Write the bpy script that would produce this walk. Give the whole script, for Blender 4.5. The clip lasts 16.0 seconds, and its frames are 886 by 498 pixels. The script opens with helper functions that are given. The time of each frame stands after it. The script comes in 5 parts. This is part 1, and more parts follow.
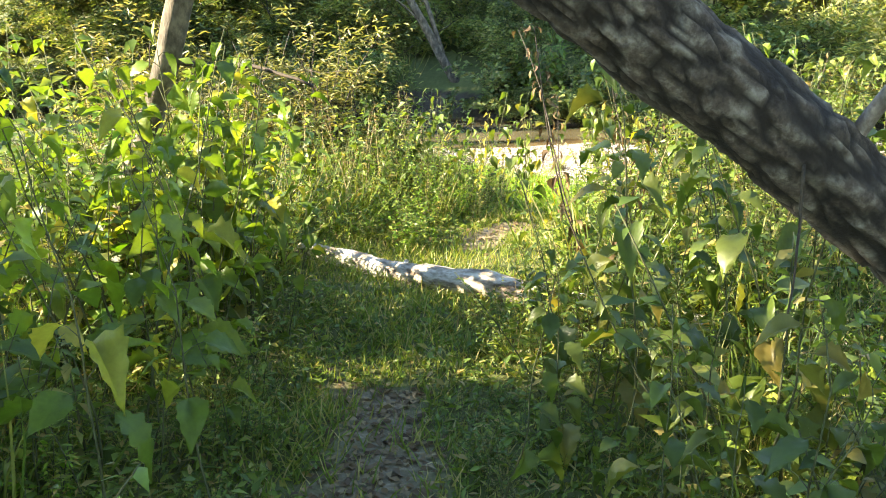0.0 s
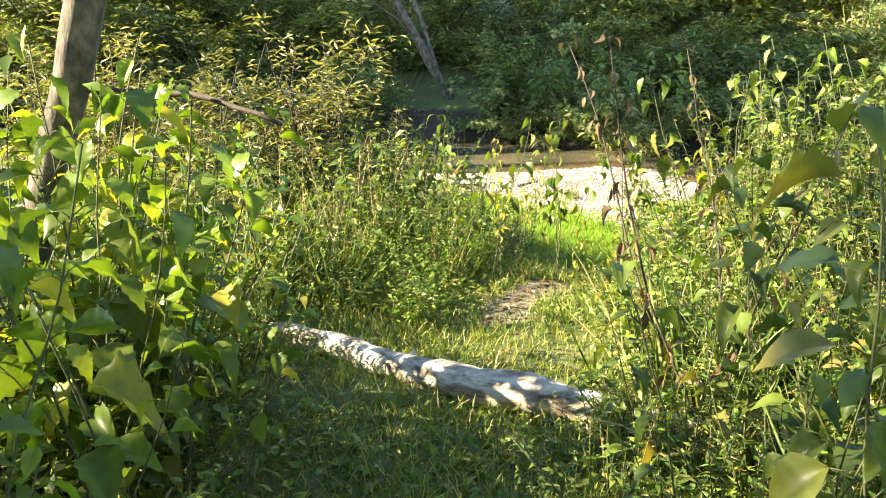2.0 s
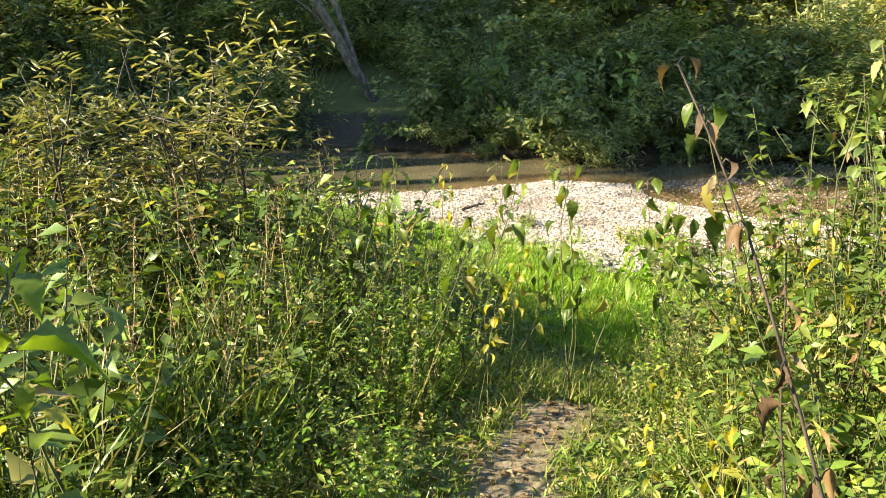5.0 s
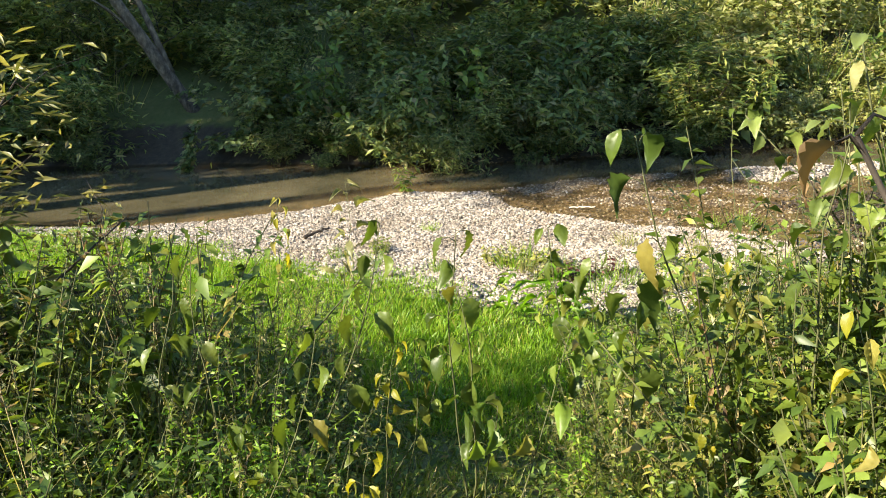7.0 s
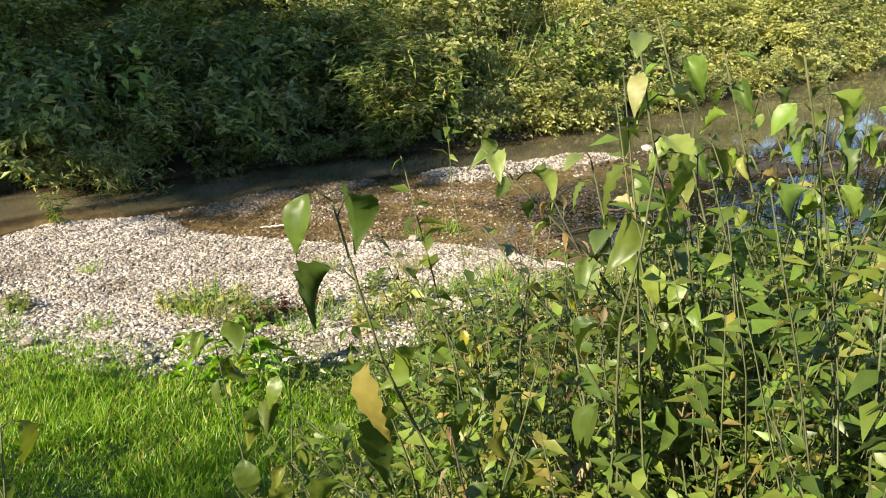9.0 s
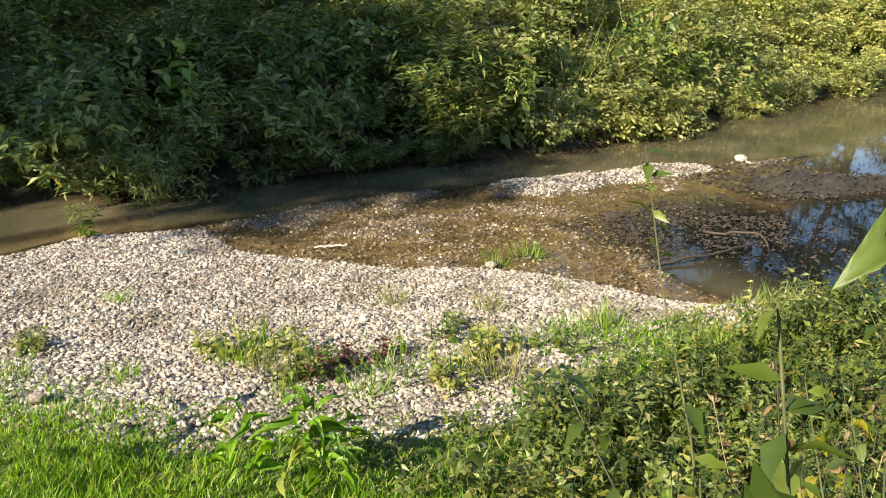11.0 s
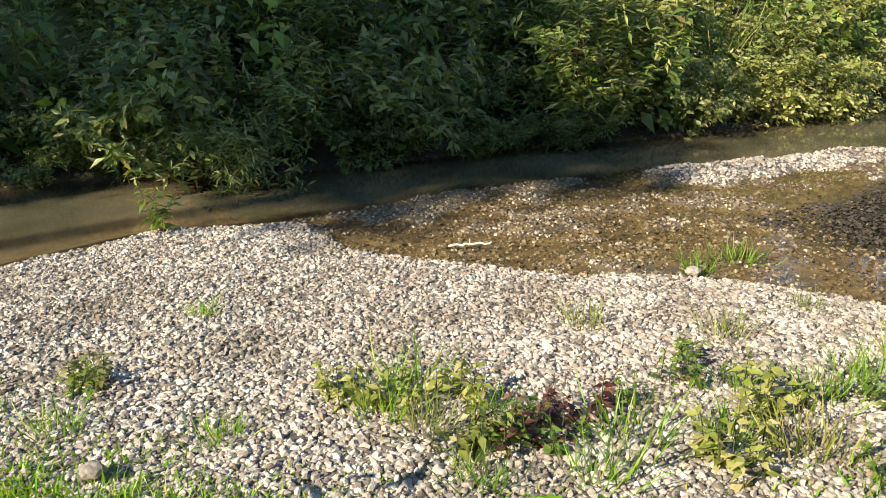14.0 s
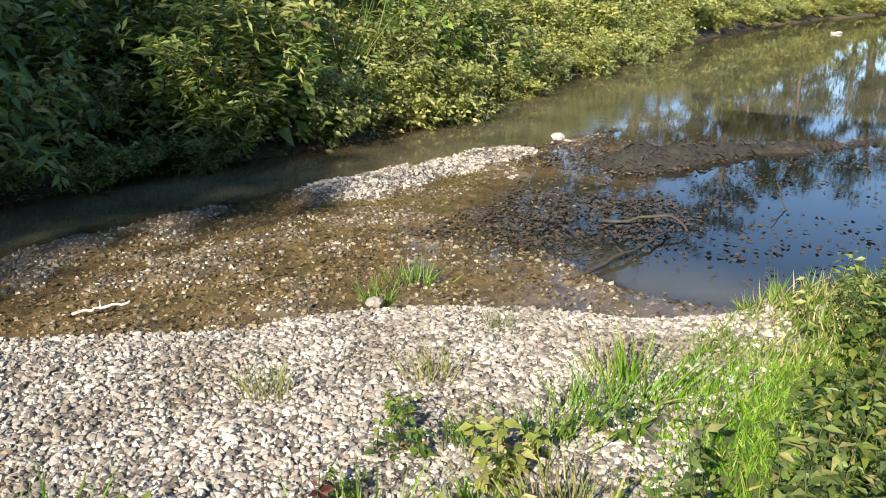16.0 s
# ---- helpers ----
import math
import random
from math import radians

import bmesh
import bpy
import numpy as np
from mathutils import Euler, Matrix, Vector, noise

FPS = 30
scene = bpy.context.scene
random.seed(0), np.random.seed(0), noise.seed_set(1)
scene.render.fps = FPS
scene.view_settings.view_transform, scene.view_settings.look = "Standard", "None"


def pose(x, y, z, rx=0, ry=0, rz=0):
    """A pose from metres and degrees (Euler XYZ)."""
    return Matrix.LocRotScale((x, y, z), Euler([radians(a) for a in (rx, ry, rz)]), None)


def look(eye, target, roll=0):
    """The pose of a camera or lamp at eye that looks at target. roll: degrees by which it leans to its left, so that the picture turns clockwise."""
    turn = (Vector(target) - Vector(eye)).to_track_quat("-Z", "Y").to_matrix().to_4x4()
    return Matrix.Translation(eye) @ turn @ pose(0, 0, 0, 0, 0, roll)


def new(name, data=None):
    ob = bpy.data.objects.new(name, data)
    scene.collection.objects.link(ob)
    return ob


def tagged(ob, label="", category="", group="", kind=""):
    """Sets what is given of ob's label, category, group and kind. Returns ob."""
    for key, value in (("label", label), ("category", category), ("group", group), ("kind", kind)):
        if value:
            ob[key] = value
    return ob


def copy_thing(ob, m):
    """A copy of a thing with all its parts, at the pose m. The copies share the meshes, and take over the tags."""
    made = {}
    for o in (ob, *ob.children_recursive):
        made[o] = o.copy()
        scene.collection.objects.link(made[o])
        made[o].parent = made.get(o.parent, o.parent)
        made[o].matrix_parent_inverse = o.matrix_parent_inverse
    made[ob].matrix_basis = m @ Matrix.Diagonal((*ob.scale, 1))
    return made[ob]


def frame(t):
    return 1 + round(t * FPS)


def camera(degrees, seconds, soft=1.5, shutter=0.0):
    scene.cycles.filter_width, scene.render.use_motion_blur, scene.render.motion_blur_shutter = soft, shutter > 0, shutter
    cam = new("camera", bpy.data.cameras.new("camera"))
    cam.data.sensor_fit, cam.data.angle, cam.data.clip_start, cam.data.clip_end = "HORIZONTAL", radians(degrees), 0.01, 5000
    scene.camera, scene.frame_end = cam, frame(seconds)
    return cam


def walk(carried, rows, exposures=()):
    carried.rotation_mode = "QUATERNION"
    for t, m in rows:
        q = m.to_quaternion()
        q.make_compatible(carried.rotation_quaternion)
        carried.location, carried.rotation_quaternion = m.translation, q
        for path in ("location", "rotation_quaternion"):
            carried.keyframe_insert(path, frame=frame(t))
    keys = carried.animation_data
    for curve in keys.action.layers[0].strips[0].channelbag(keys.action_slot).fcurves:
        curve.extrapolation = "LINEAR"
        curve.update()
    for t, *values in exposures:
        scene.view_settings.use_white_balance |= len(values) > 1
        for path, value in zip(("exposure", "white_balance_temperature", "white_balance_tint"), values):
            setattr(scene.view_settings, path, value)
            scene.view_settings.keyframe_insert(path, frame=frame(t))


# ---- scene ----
cam = camera(57.6, 16.0, 1.0)
PATH = [
    (0, (0.205, 0.29, 2.765), (0.13, 2.191, 2.148), -1.4),
    (0.5, (0.171, 0.738, 2.692), (0.09, 2.642, 2.086), -1.2),
    (1, (0.102, 1.078, 2.711), (0.011, 2.983, 2.111), -1.1),
    (1.5, (0.021, 1.364, 2.725), (-0.063, 3.275, 2.141), -1.2),
    (2, (0.005, 1.676, 2.69), (-0.039, 3.588, 2.104), -1.4),
    (2.5, (-0.019, 1.957, 2.677), (-0.041, 3.87, 2.093), -1.5),
    (3, (-0.043, 2.225, 2.695), (-0.035, 4.138, 2.113), -1.4),
    (3.5, (-0.054, 2.501, 2.651), (0.047, 4.41, 2.065), -1.3),
    (3.7, (-0.06, 2.625, 2.649), (0.068, 4.533, 2.062), -0.9),
    (5.8, (-0.22, 4.135, 2.715), (-0.012, 6.023, 2.087), -1.9),
    (6, (-0.219, 4.234, 2.726), (0.056, 6.112, 2.096), -1.9),
    (6.5, (-0.117, 4.595, 2.656), (0.343, 6.437, 2.027), -2.1),
    (7, (0.008, 4.874, 2.633), (0.533, 6.698, 2.004), -2.0),
    (7.5, (0.089, 5.228, 2.6), (0.918, 6.934, 1.963), -1.3),
    (8, (0.197, 5.492, 2.555), (1.303, 7.03, 1.914), -1.1),
    (8.2, (0.252, 5.561, 2.541), (1.392, 7.074, 1.901), -0.9),
    (10.3, (0.927, 6.54, 2.607), (2.102, 8.014, 1.939), 0.3),
    (10.5, (0.934, 6.695, 2.548), (2.085, 8.19, 1.884), 0.5),
    (11, (0.974, 6.97, 2.444), (2.063, 8.514, 1.787), 0.1),
    (11.5, (1.046, 7.196, 2.376), (2.094, 8.77, 1.724), -0.0),
    (12, (1.1, 7.485, 2.296), (2.08, 9.103, 1.645), 0.0),
    (12.5, (1.096, 7.777, 2.197), (2.035, 9.42, 1.548), -0.3),
    (13, (1.157, 8.104, 2.081), (2.066, 9.762, 1.428), -0.3),
    (13.5, (1.216, 8.433, 1.897), (2.093, 10.109, 1.249), -0.4),
    (14, (1.235, 8.751, 1.849), (2.206, 10.376, 1.202), -0.8),
    (14.5, (1.364, 8.987, 1.869), (2.442, 10.543, 1.222), -0.6),
    (15, (1.44, 9.22, 1.79), (2.708, 10.628, 1.149), -0.2),
    (15.5, (1.542, 9.396, 1.747), (2.963, 10.651, 1.11), 0.1),
    (16, (1.667, 9.448, 1.773), (3.271, 10.463, 1.144), 0.3),
]
walk(cam, [(t, look(eye, target, roll)) for t, eye, target, roll in PATH], exposures=[(0.0, 2.8, 8000, 6), (1.0, 2.7, 8000, 6), (2.5, 2.52, 8000, 6), (3.7, 2.25, 7900, 6), (6.0, 1.8, 7500, 6), (8.0, 1.4, 7200, 6), (10.5, 1.22, 7200, 6), (13.5, 1.15, 7100, 6), (16.0, 1.07, 6500, 7)])

# ---- world and sun ----
SUN_TO = Vector((-1.0, -0.10, 0.58)).normalized()
world = bpy.data.worlds.new("sky")
scene.world = world
world.use_nodes = True
wn = world.node_tree
sky = wn.nodes.new("ShaderNodeTexSky")
sky.sky_type = "NISHITA"
sky.sun_disc = False
sky.sun_elevation = math.asin(SUN_TO.z)
sky.sun_rotation = math.atan2(SUN_TO.x, SUN_TO.y)
sky.dust_density, sky.ozone_density, sky.altitude = 0.0, 4.0, 1500
wn.links.new(sky.outputs["Color"], wn.nodes["Background"].inputs["Color"])
wn.nodes["Background"].inputs["Strength"].default_value = 0.145
sun_data = bpy.data.lights.new("sun", "SUN")
sun_data.energy, sun_data.angle, sun_data.color = 5.0, radians(0.55), (1.0, 0.93, 0.80)
sun = new("sun", sun_data)
sun.matrix_world = look(SUN_TO * 60, (0, 0, 0))


# ---- materials ----
def material(name):
    m = bpy.data.materials.new(name)
    m.use_nodes = True
    return m, m.node_tree, m.node_tree.nodes["Principled BSDF"]


def ramp(nt, fac, stops):
    n = nt.nodes.new("ShaderNodeValToRGB")
    while len(n.color_ramp.elements) < len(stops):
        n.color_ramp.elements.new(0.5)
    for e, (p, c) in zip(n.color_ramp.elements, stops):
        e.position, e.color = p, (*c, 1)
    nt.links.new(fac, n.inputs[0])
    return n.outputs[0]


def mix(nt, fac, a, b, mode="MIX"):
    n = nt.nodes.new("ShaderNodeMix")
    n.data_type, n.blend_type = "RGBA", mode
    for sock, v in ((n.inputs[0], fac), (n.inputs[6], a), (n.inputs[7], b)):
        if isinstance(v, (int, float)):
            sock.default_value = v
        elif isinstance(v, tuple):
            sock.default_value = (*v, 1)
        else:
            nt.links.new(v, sock)
    return n.outputs[2]


def noise_tex(nt, scale, detail=4, rough=0.6, vec=None):
    n = nt.nodes.new("ShaderNodeTexNoise")
    n.inputs["Scale"].default_value, n.inputs["Detail"].default_value, n.inputs["Roughness"].default_value = scale, detail, rough
    if vec is None:
        vec = nt.nodes.new("ShaderNodeNewGeometry").outputs["Position"]
    nt.links.new(vec, n.inputs["Vector"])
    return n.outputs["Fac"]


def bump(nt, bsdf, height, strength, dist):
    b = nt.nodes.new("ShaderNodeBump")
    b.inputs["Strength"].default_value, b.inputs["Distance"].default_value = strength, dist
    nt.links.new(height, b.inputs["Height"])
    nt.links.new(b.outputs[0], bsdf.inputs["Normal"])


def leaf_material(name, stops, through_light=0.4, rough=0.45):
    """Leaf blades: hue by leaf and by plant, blotches, light shining through."""
    m, nt, p = material(name)
    g = nt.nodes.new("ShaderNodeNewGeometry")
    oi = nt.nodes.new("ShaderNodeObjectInfo")
    add = nt.nodes.new("ShaderNodeMath")
    add.operation = "ADD"
    nt.links.new(oi.outputs["Random"], add.inputs[0])
    nt.links.new(g.outputs["Random Per Island"], add.inputs[1])
    sc = nt.nodes.new("ShaderNodeMath")
    sc.operation = "FRACT"
    nt.links.new(add.outputs[0], sc.inputs[0])
    col = ramp(nt, sc.outputs[0], stops)
    col = mix(nt, 1.0, col, ramp(nt, oi.outputs["Random"], [(0.0, (0.62, 0.66, 0.7)), (0.5, (0.9, 0.9, 0.9)), (1.0, (1.15, 1.1, 1.0))]), "MULTIPLY")
    blotch = noise_tex(nt, 35, 3)
    col = mix(nt, 0.35, col, ramp(nt, blotch, [(0.3, (0.35, 0.35, 0.3)), (0.65, (1, 1, 1))]), "MULTIPLY")
    nt.links.new(col, p.inputs["Base Color"])
    p.inputs["Roughness"].default_value = rough
    p.inputs["Specular IOR Level"].default_value = 0.5
    tr = nt.nodes.new("ShaderNodeBsdfTranslucent")
    nt.links.new(mix(nt, 1.0, col, (1.0, 1.0, 0.45), "MULTIPLY"), tr.inputs["Color"])
    ms = nt.nodes.new("ShaderNodeMixShader")
    ms.inputs[0].default_value = through_light
    nt.links.new(p.outputs[0], ms.inputs[1])
    nt.links.new(tr.outputs[0], ms.inputs[2])
    nt.links.new(ms.outputs[0], nt.nodes["Material Output"].inputs["Surface"])
    return m


def plain_material(name, stops, scale=20, rough=0.8, bump_strength=0.4, bump_dist=0.01, stretch=(1, 1, 1)):
    m, nt, p = material(name)
    g = nt.nodes.new("ShaderNodeTexCoord")
    mp = nt.nodes.new("ShaderNodeMapping")
    mp.inputs["Scale"].default_value = stretch
    nt.links.new(g.outputs["Object"], mp.inputs["Vector"])
    f = noise_tex(nt, scale, 6, 0.65, mp.outputs[0])
    nt.links.new(ramp(nt, f, stops), p.inputs["Base Color"])
    p.inputs["Roughness"].default_value = rough
    bump(nt, p, f, bump_strength, bump_dist)
    return m


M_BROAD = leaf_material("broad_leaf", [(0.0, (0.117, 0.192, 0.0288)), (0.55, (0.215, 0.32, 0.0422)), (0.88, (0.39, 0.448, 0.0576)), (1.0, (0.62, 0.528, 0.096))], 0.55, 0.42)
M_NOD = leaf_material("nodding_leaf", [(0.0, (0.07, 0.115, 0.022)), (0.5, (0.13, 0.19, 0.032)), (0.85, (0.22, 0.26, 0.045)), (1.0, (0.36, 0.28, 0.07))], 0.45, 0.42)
M_HERB = leaf_material("herb_leaf", [(0.0, (0.106, 0.168, 0.0324)), (0.5, (0.195, 0.306, 0.0504)), (0.85, (0.336, 0.413, 0.072)), (1.0, (0.496, 0.337, 0.126))], 0.42)
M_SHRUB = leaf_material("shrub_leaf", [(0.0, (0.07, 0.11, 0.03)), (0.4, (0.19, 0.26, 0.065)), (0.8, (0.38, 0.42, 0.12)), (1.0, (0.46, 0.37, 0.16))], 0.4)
# Yellow-green of the vine, paled further to carry the sunlit bank's brightness.
M_SUNLIT_VINE = leaf_material("sunlit_vine_leaf", [(0.0, (0.25, 0.29, 0.07)), (0.5, (0.44, 0.46, 0.14)), (0.85, (0.60, 0.58, 0.23)), (1.0, (0.66, 0.55, 0.27))], 0.45)
M_WILLOW = leaf_material("willow_leaf", [(0.0, (0.15, 0.163, 0.0562)), (0.5, (0.275, 0.275, 0.0938)), (0.85, (0.4, 0.362, 0.15)), (1.0, (0.45, 0.35, 0.175))], 0.4)
M_GRASS = leaf_material("grass_blade", [(0.0, (0.13, 0.28, 0.022)), (0.5, (0.24, 0.45, 0.036)), (0.85, (0.38, 0.55, 0.07)), (1.0, (0.58, 0.50, 0.17))], 0.5)
M_ROUGH = leaf_material("rough_grass_blade", [(0.0, (0.129, 0.206, 0.0336)), (0.45, (0.209, 0.309, 0.0504)), (0.75, (0.37, 0.382, 0.101)), (1.0, (0.62, 0.485, 0.269))], 0.4)
M_PALE = leaf_material("pale_grass_blade", [(0.0, (0.22, 0.28, 0.05)), (0.5, (0.36, 0.38, 0.10)), (1.0, (0.52, 0.45, 0.22))], 0.45)
M_DRY = leaf_material("dry_leaf", [(0.0, (0.10, 0.055, 0.025)), (0.5, (0.24, 0.15, 0.07)), (1.0, (0.42, 0.31, 0.17))], 0.25, 0.7)
M_YELLOW = leaf_material("yellow_leaf", [(0.0, (0.30, 0.30, 0.03)), (0.6, (0.50, 0.44, 0.05)), (1.0, (0.55, 0.47, 0.14))], 0.5)
M_RED = leaf_material("red_leaf", [(0.0, (0.06, 0.02, 0.02)), (0.6, (0.14, 0.045, 0.04)), (1.0, (0.24, 0.12, 0.08))], 0.3)
M_TREE = leaf_material("tree_leaf", [(0.0, (0.045, 0.08, 0.016)), (0.6, (0.10, 0.15, 0.03)), (1.0, (0.22, 0.22, 0.05))], 0.4)
M_STEM = plain_material("green_stem", [(0.3, (0.05, 0.06, 0.02)), (0.7, (0.12, 0.12, 0.045))], 30)
M_DRYSTEM = plain_material("dry_stem", [(0.3, (0.24, 0.18, 0.09)), (0.7, (0.46, 0.38, 0.2))], 30)
M_TWIG = plain_material("dark_twig", [(0.3, (0.025, 0.018, 0.012)), (0.7, (0.09, 0.065, 0.045))], 30)
M_BARK = plain_material("tree_bark", [(0.34, (0.05, 0.036, 0.026)), (0.48, (0.17, 0.13, 0.10)), (0.64, (0.40, 0.34, 0.27))], 16, 0.9, 0.8, 0.02, (1, 1, 0.6))
M_OLDBARK = plain_material("old_bark", [(0.34, (0.035, 0.028, 0.02)), (0.5, (0.10, 0.082, 0.06)), (0.66, (0.21, 0.175, 0.13))], 14, 0.9, 0.8, 0.02, (1, 1, 0.5))
M_DEAD = plain_material("bleached_wood", [(0.36, (0.09, 0.06, 0.04)), (0.46, (0.30, 0.24, 0.18)), (0.56, (0.60, 0.53, 0.44))], 5, 0.85, 0.6, 0.01, (1, 1, 4))


def trunk_material():
    """Plated bark: pale weathered plates, brown patches, dark furrows between."""
    m, nt, p = material("plated_bark")
    att = nt.nodes.new("ShaderNodeAttribute")
    att.attribute_name = "furrow"
    sep = nt.nodes.new("ShaderNodeSeparateColor")
    nt.links.new(att.outputs["Color"], sep.inputs[0])
    plate = ramp(nt, noise_tex(nt, 16, 6, 0.7), [(0.36, (0.06, 0.042, 0.03)), (0.5, (0.17, 0.13, 0.095)), (0.64, (0.38, 0.33, 0.26))])
    plate = mix(nt, 0.6, plate, ramp(nt, noise_tex(nt, 70, 5, 0.7), [(0.3, (0.35, 0.33, 0.3)), (0.65, (1, 1, 1))]), "MULTIPLY")
    nt.links.new(mix(nt, sep.outputs[0], (0.022, 0.015, 0.010), plate), p.inputs["Base Color"])
    p.inputs["Roughness"].default_value = 0.9
    bump(nt, p, noise_tex(nt, 45, 6, 0.7), 0.9, 0.012)
    return m


M_TRUNK = trunk_material()


def stone_material(name, stops):
    m, nt, p = material(name)
    g = nt.nodes.new("ShaderNodeNewGeometry")
    oi = nt.nodes.new("ShaderNodeObjectInfo")
    add = nt.nodes.new("ShaderNodeMath")
    add.operation = "ADD"
    nt.links.new(oi.outputs["Random"], add.inputs[0])
    nt.links.new(g.outputs["Random Per Island"], add.inputs[1])
    fr = nt.nodes.new("ShaderNodeMath")
    fr.operation = "FRACT"
    nt.links.new(add.outputs[0], fr.inputs[0])
    f = noise_tex(nt, 60, 5)
    col = mix(nt, 0.4, ramp(nt, fr.outputs[0], stops), ramp(nt, f, [(0.3, (0.5, 0.47, 0.42)), (0.7, (1, 1, 1))]), "MULTIPLY")
    col = mix(nt, 1.0, col, ramp(nt, noise_tex(nt, 1.6, 5, 0.65), [(0.36, (0.62, 0.57, 0.50)), (0.5, (0.92, 0.9, 0.87)), (0.62, (1.08, 1.05, 1.0))]), "MULTIPLY")
    nt.links.new(col, p.inputs["Base Color"])
    p.inputs["Roughness"].default_value = 0.8
    bump(nt, p, f, 0.3, 0.004)
    return m


M_PEBBLE = stone_material("pebble", [(0.0, (0.10, 0.082, 0.068)), (0.22, (0.29, 0.245, 0.205)), (0.6, (0.47, 0.415, 0.36)), (0.93, (0.63, 0.575, 0.51)), (1.0, (0.34, 0.23, 0.16))])
M_WETSTONE = stone_material("wet_stone", [(0.0, (0.07, 0.05, 0.03)), (0.5, (0.17, 0.125, 0.075)), (0.85, (0.30, 0.24, 0.16)), (1.0, (0.5, 0.44, 0.36))])
M_WETSTONE.node_tree.nodes["Principled BSDF"].inputs["Roughness"].default_value = 0.35


def ground_material():
    """Soil with moss and litter; by plan also gravel, mud and trodden path."""
    m, nt, p = material("ground_soil")
    att = nt.nodes.new("ShaderNodeAttribute")
    att.attribute_name = "zone"
    sep = nt.nodes.new("ShaderNodeSeparateColor")
    nt.links.new(att.outputs["Color"], sep.inputs[0])
    n1, n2 = noise_tex(nt, 9, 6, 0.7), noise_tex(nt, 1.1, 4)
    soil = ramp(nt, n1, [(0.3, (0.045, 0.045, 0.015)), (0.5, (0.09, 0.095, 0.028)), (0.7, (0.16, 0.13, 0.06))])
    soil = mix(nt, n2, soil, (0.085, 0.11, 0.022))
    vor = nt.nodes.new("ShaderNodeTexVoronoi")
    vor.inputs["Scale"].default_value = 38
    nt.links.new(nt.nodes.new("ShaderNodeNewGeometry").outputs["Position"], vor.inputs["Vector"])
    sepc = nt.nodes.new("ShaderNodeSeparateColor")
    nt.links.new(vor.outputs["Color"], sepc.inputs[0])
    grav = ramp(nt, sepc.outputs[0], [(0.0, (0.10, 0.08, 0.065)), (0.5, (0.20, 0.17, 0.14)), (1.0, (0.34, 0.30, 0.25))])
    grav = mix(nt, ramp(nt, vor.outputs["Distance"], [(0.3, (0, 0, 0)), (0.75, (1, 1, 1))]), grav, (0.08, 0.06, 0.045))
    mud = ramp(nt, noise_tex(nt, 5, 7, 0.7), [(0.3, (0.05, 0.034, 0.018)), (0.5, (0.14, 0.092, 0.045)), (0.7, (0.27, 0.185, 0.09))])
    dirt = ramp(nt, noise_tex(nt, 22, 6, 0.7), [(0.3, (0.07, 0.045, 0.028)), (0.52, (0.20, 0.145, 0.095)), (0.7, (0.40, 0.32, 0.23))])
    # Near-black: wet silt in the shallows, and shade coloured in under the far bank.
    ooze_shade = ramp(nt, noise_tex(nt, 14, 7, 0.75), [(0.35, (0.012, 0.010, 0.007)), (0.6, (0.045, 0.036, 0.024)), (0.75, (0.12, 0.09, 0.06))])
    mud = mix(nt, att.outputs["Alpha"], ooze_shade, mud)
    col = mix(nt, sep.outputs[0], soil, grav)
    col = mix(nt, sep.outputs[1], col, mud)
    col = mix(nt, sep.outputs[2], col, dirt)
    nt.links.new(col, p.inputs["Base Color"])
    p.inputs["Roughness"].default_value = 0.9
    bump(nt, p, n1, 0.6, 0.03)
    return m


M_GROUND = ground_material()


def water_material():
    """Thin clear film over the shallows, murky with depth, gloss on top."""
    m, nt, p = material("stream_water")
    att = nt.nodes.new("ShaderNodeAttribute")
    att.attribute_name = "murk"
    sep = nt.nodes.new("ShaderNodeSeparateColor")
    nt.links.new(att.outputs["Color"], sep.inputs[0])
    clear = nt.nodes.new("ShaderNodeBsdfTransparent")
    clear.inputs[0].default_value = (0.94, 0.89, 0.76, 1)
    murk = nt.nodes.new("ShaderNodeBsdfDiffuse")
    silt = ramp(nt, noise_tex(nt, 0.9, 5), [(0.35, (0.06, 0.055, 0.032)), (0.65, (0.135, 0.112, 0.066))])
    nt.links.new(mix(nt, sep.outputs[2], silt, (0.010, 0.010, 0.008)), murk.inputs[0])
    body = nt.nodes.new("ShaderNodeMixShader")
    nt.links.new(sep.outputs[0], body.inputs[0])
    nt.links.new(clear.outputs[0], body.inputs[1])
    nt.links.new(murk.outputs[0], body.inputs[2])
    gloss = nt.nodes.new("ShaderNodeBsdfGlossy")
    gloss.inputs["Roughness"].default_value = 0.03
    fr = nt.nodes.new("ShaderNodeFresnel")
    fr.inputs["IOR"].default_value = 1.33
    top = nt.nodes.new("ShaderNodeMixShader")
    nt.links.new(fr.outputs[0], top.inputs[0])
    nt.links.new(body.outputs[0], top.inputs[1])
    nt.links.new(gloss.outputs[0], top.inputs[2])
    b = nt.nodes.new("ShaderNodeBump")
    b.inputs["Strength"].default_value, b.inputs["Distance"].default_value = 0.12, 0.02
    mul = nt.nodes.new("ShaderNodeMath")
    mul.operation = "MULTIPLY"
    nt.links.new(noise_tex(nt, 5, 3), mul.inputs[0])
    nt.links.new(sep.outputs[1], mul.inputs[1])
    nt.links.new(mul.outputs[0], b.inputs["Height"])
    for n in (gloss, fr):
        nt.links.new(b.outputs[0], n.inputs["Normal"])
    nt.links.new(top.outputs[0], nt.nodes["Material Output"].inputs["Surface"])
    return m


M_WATER = water_material()

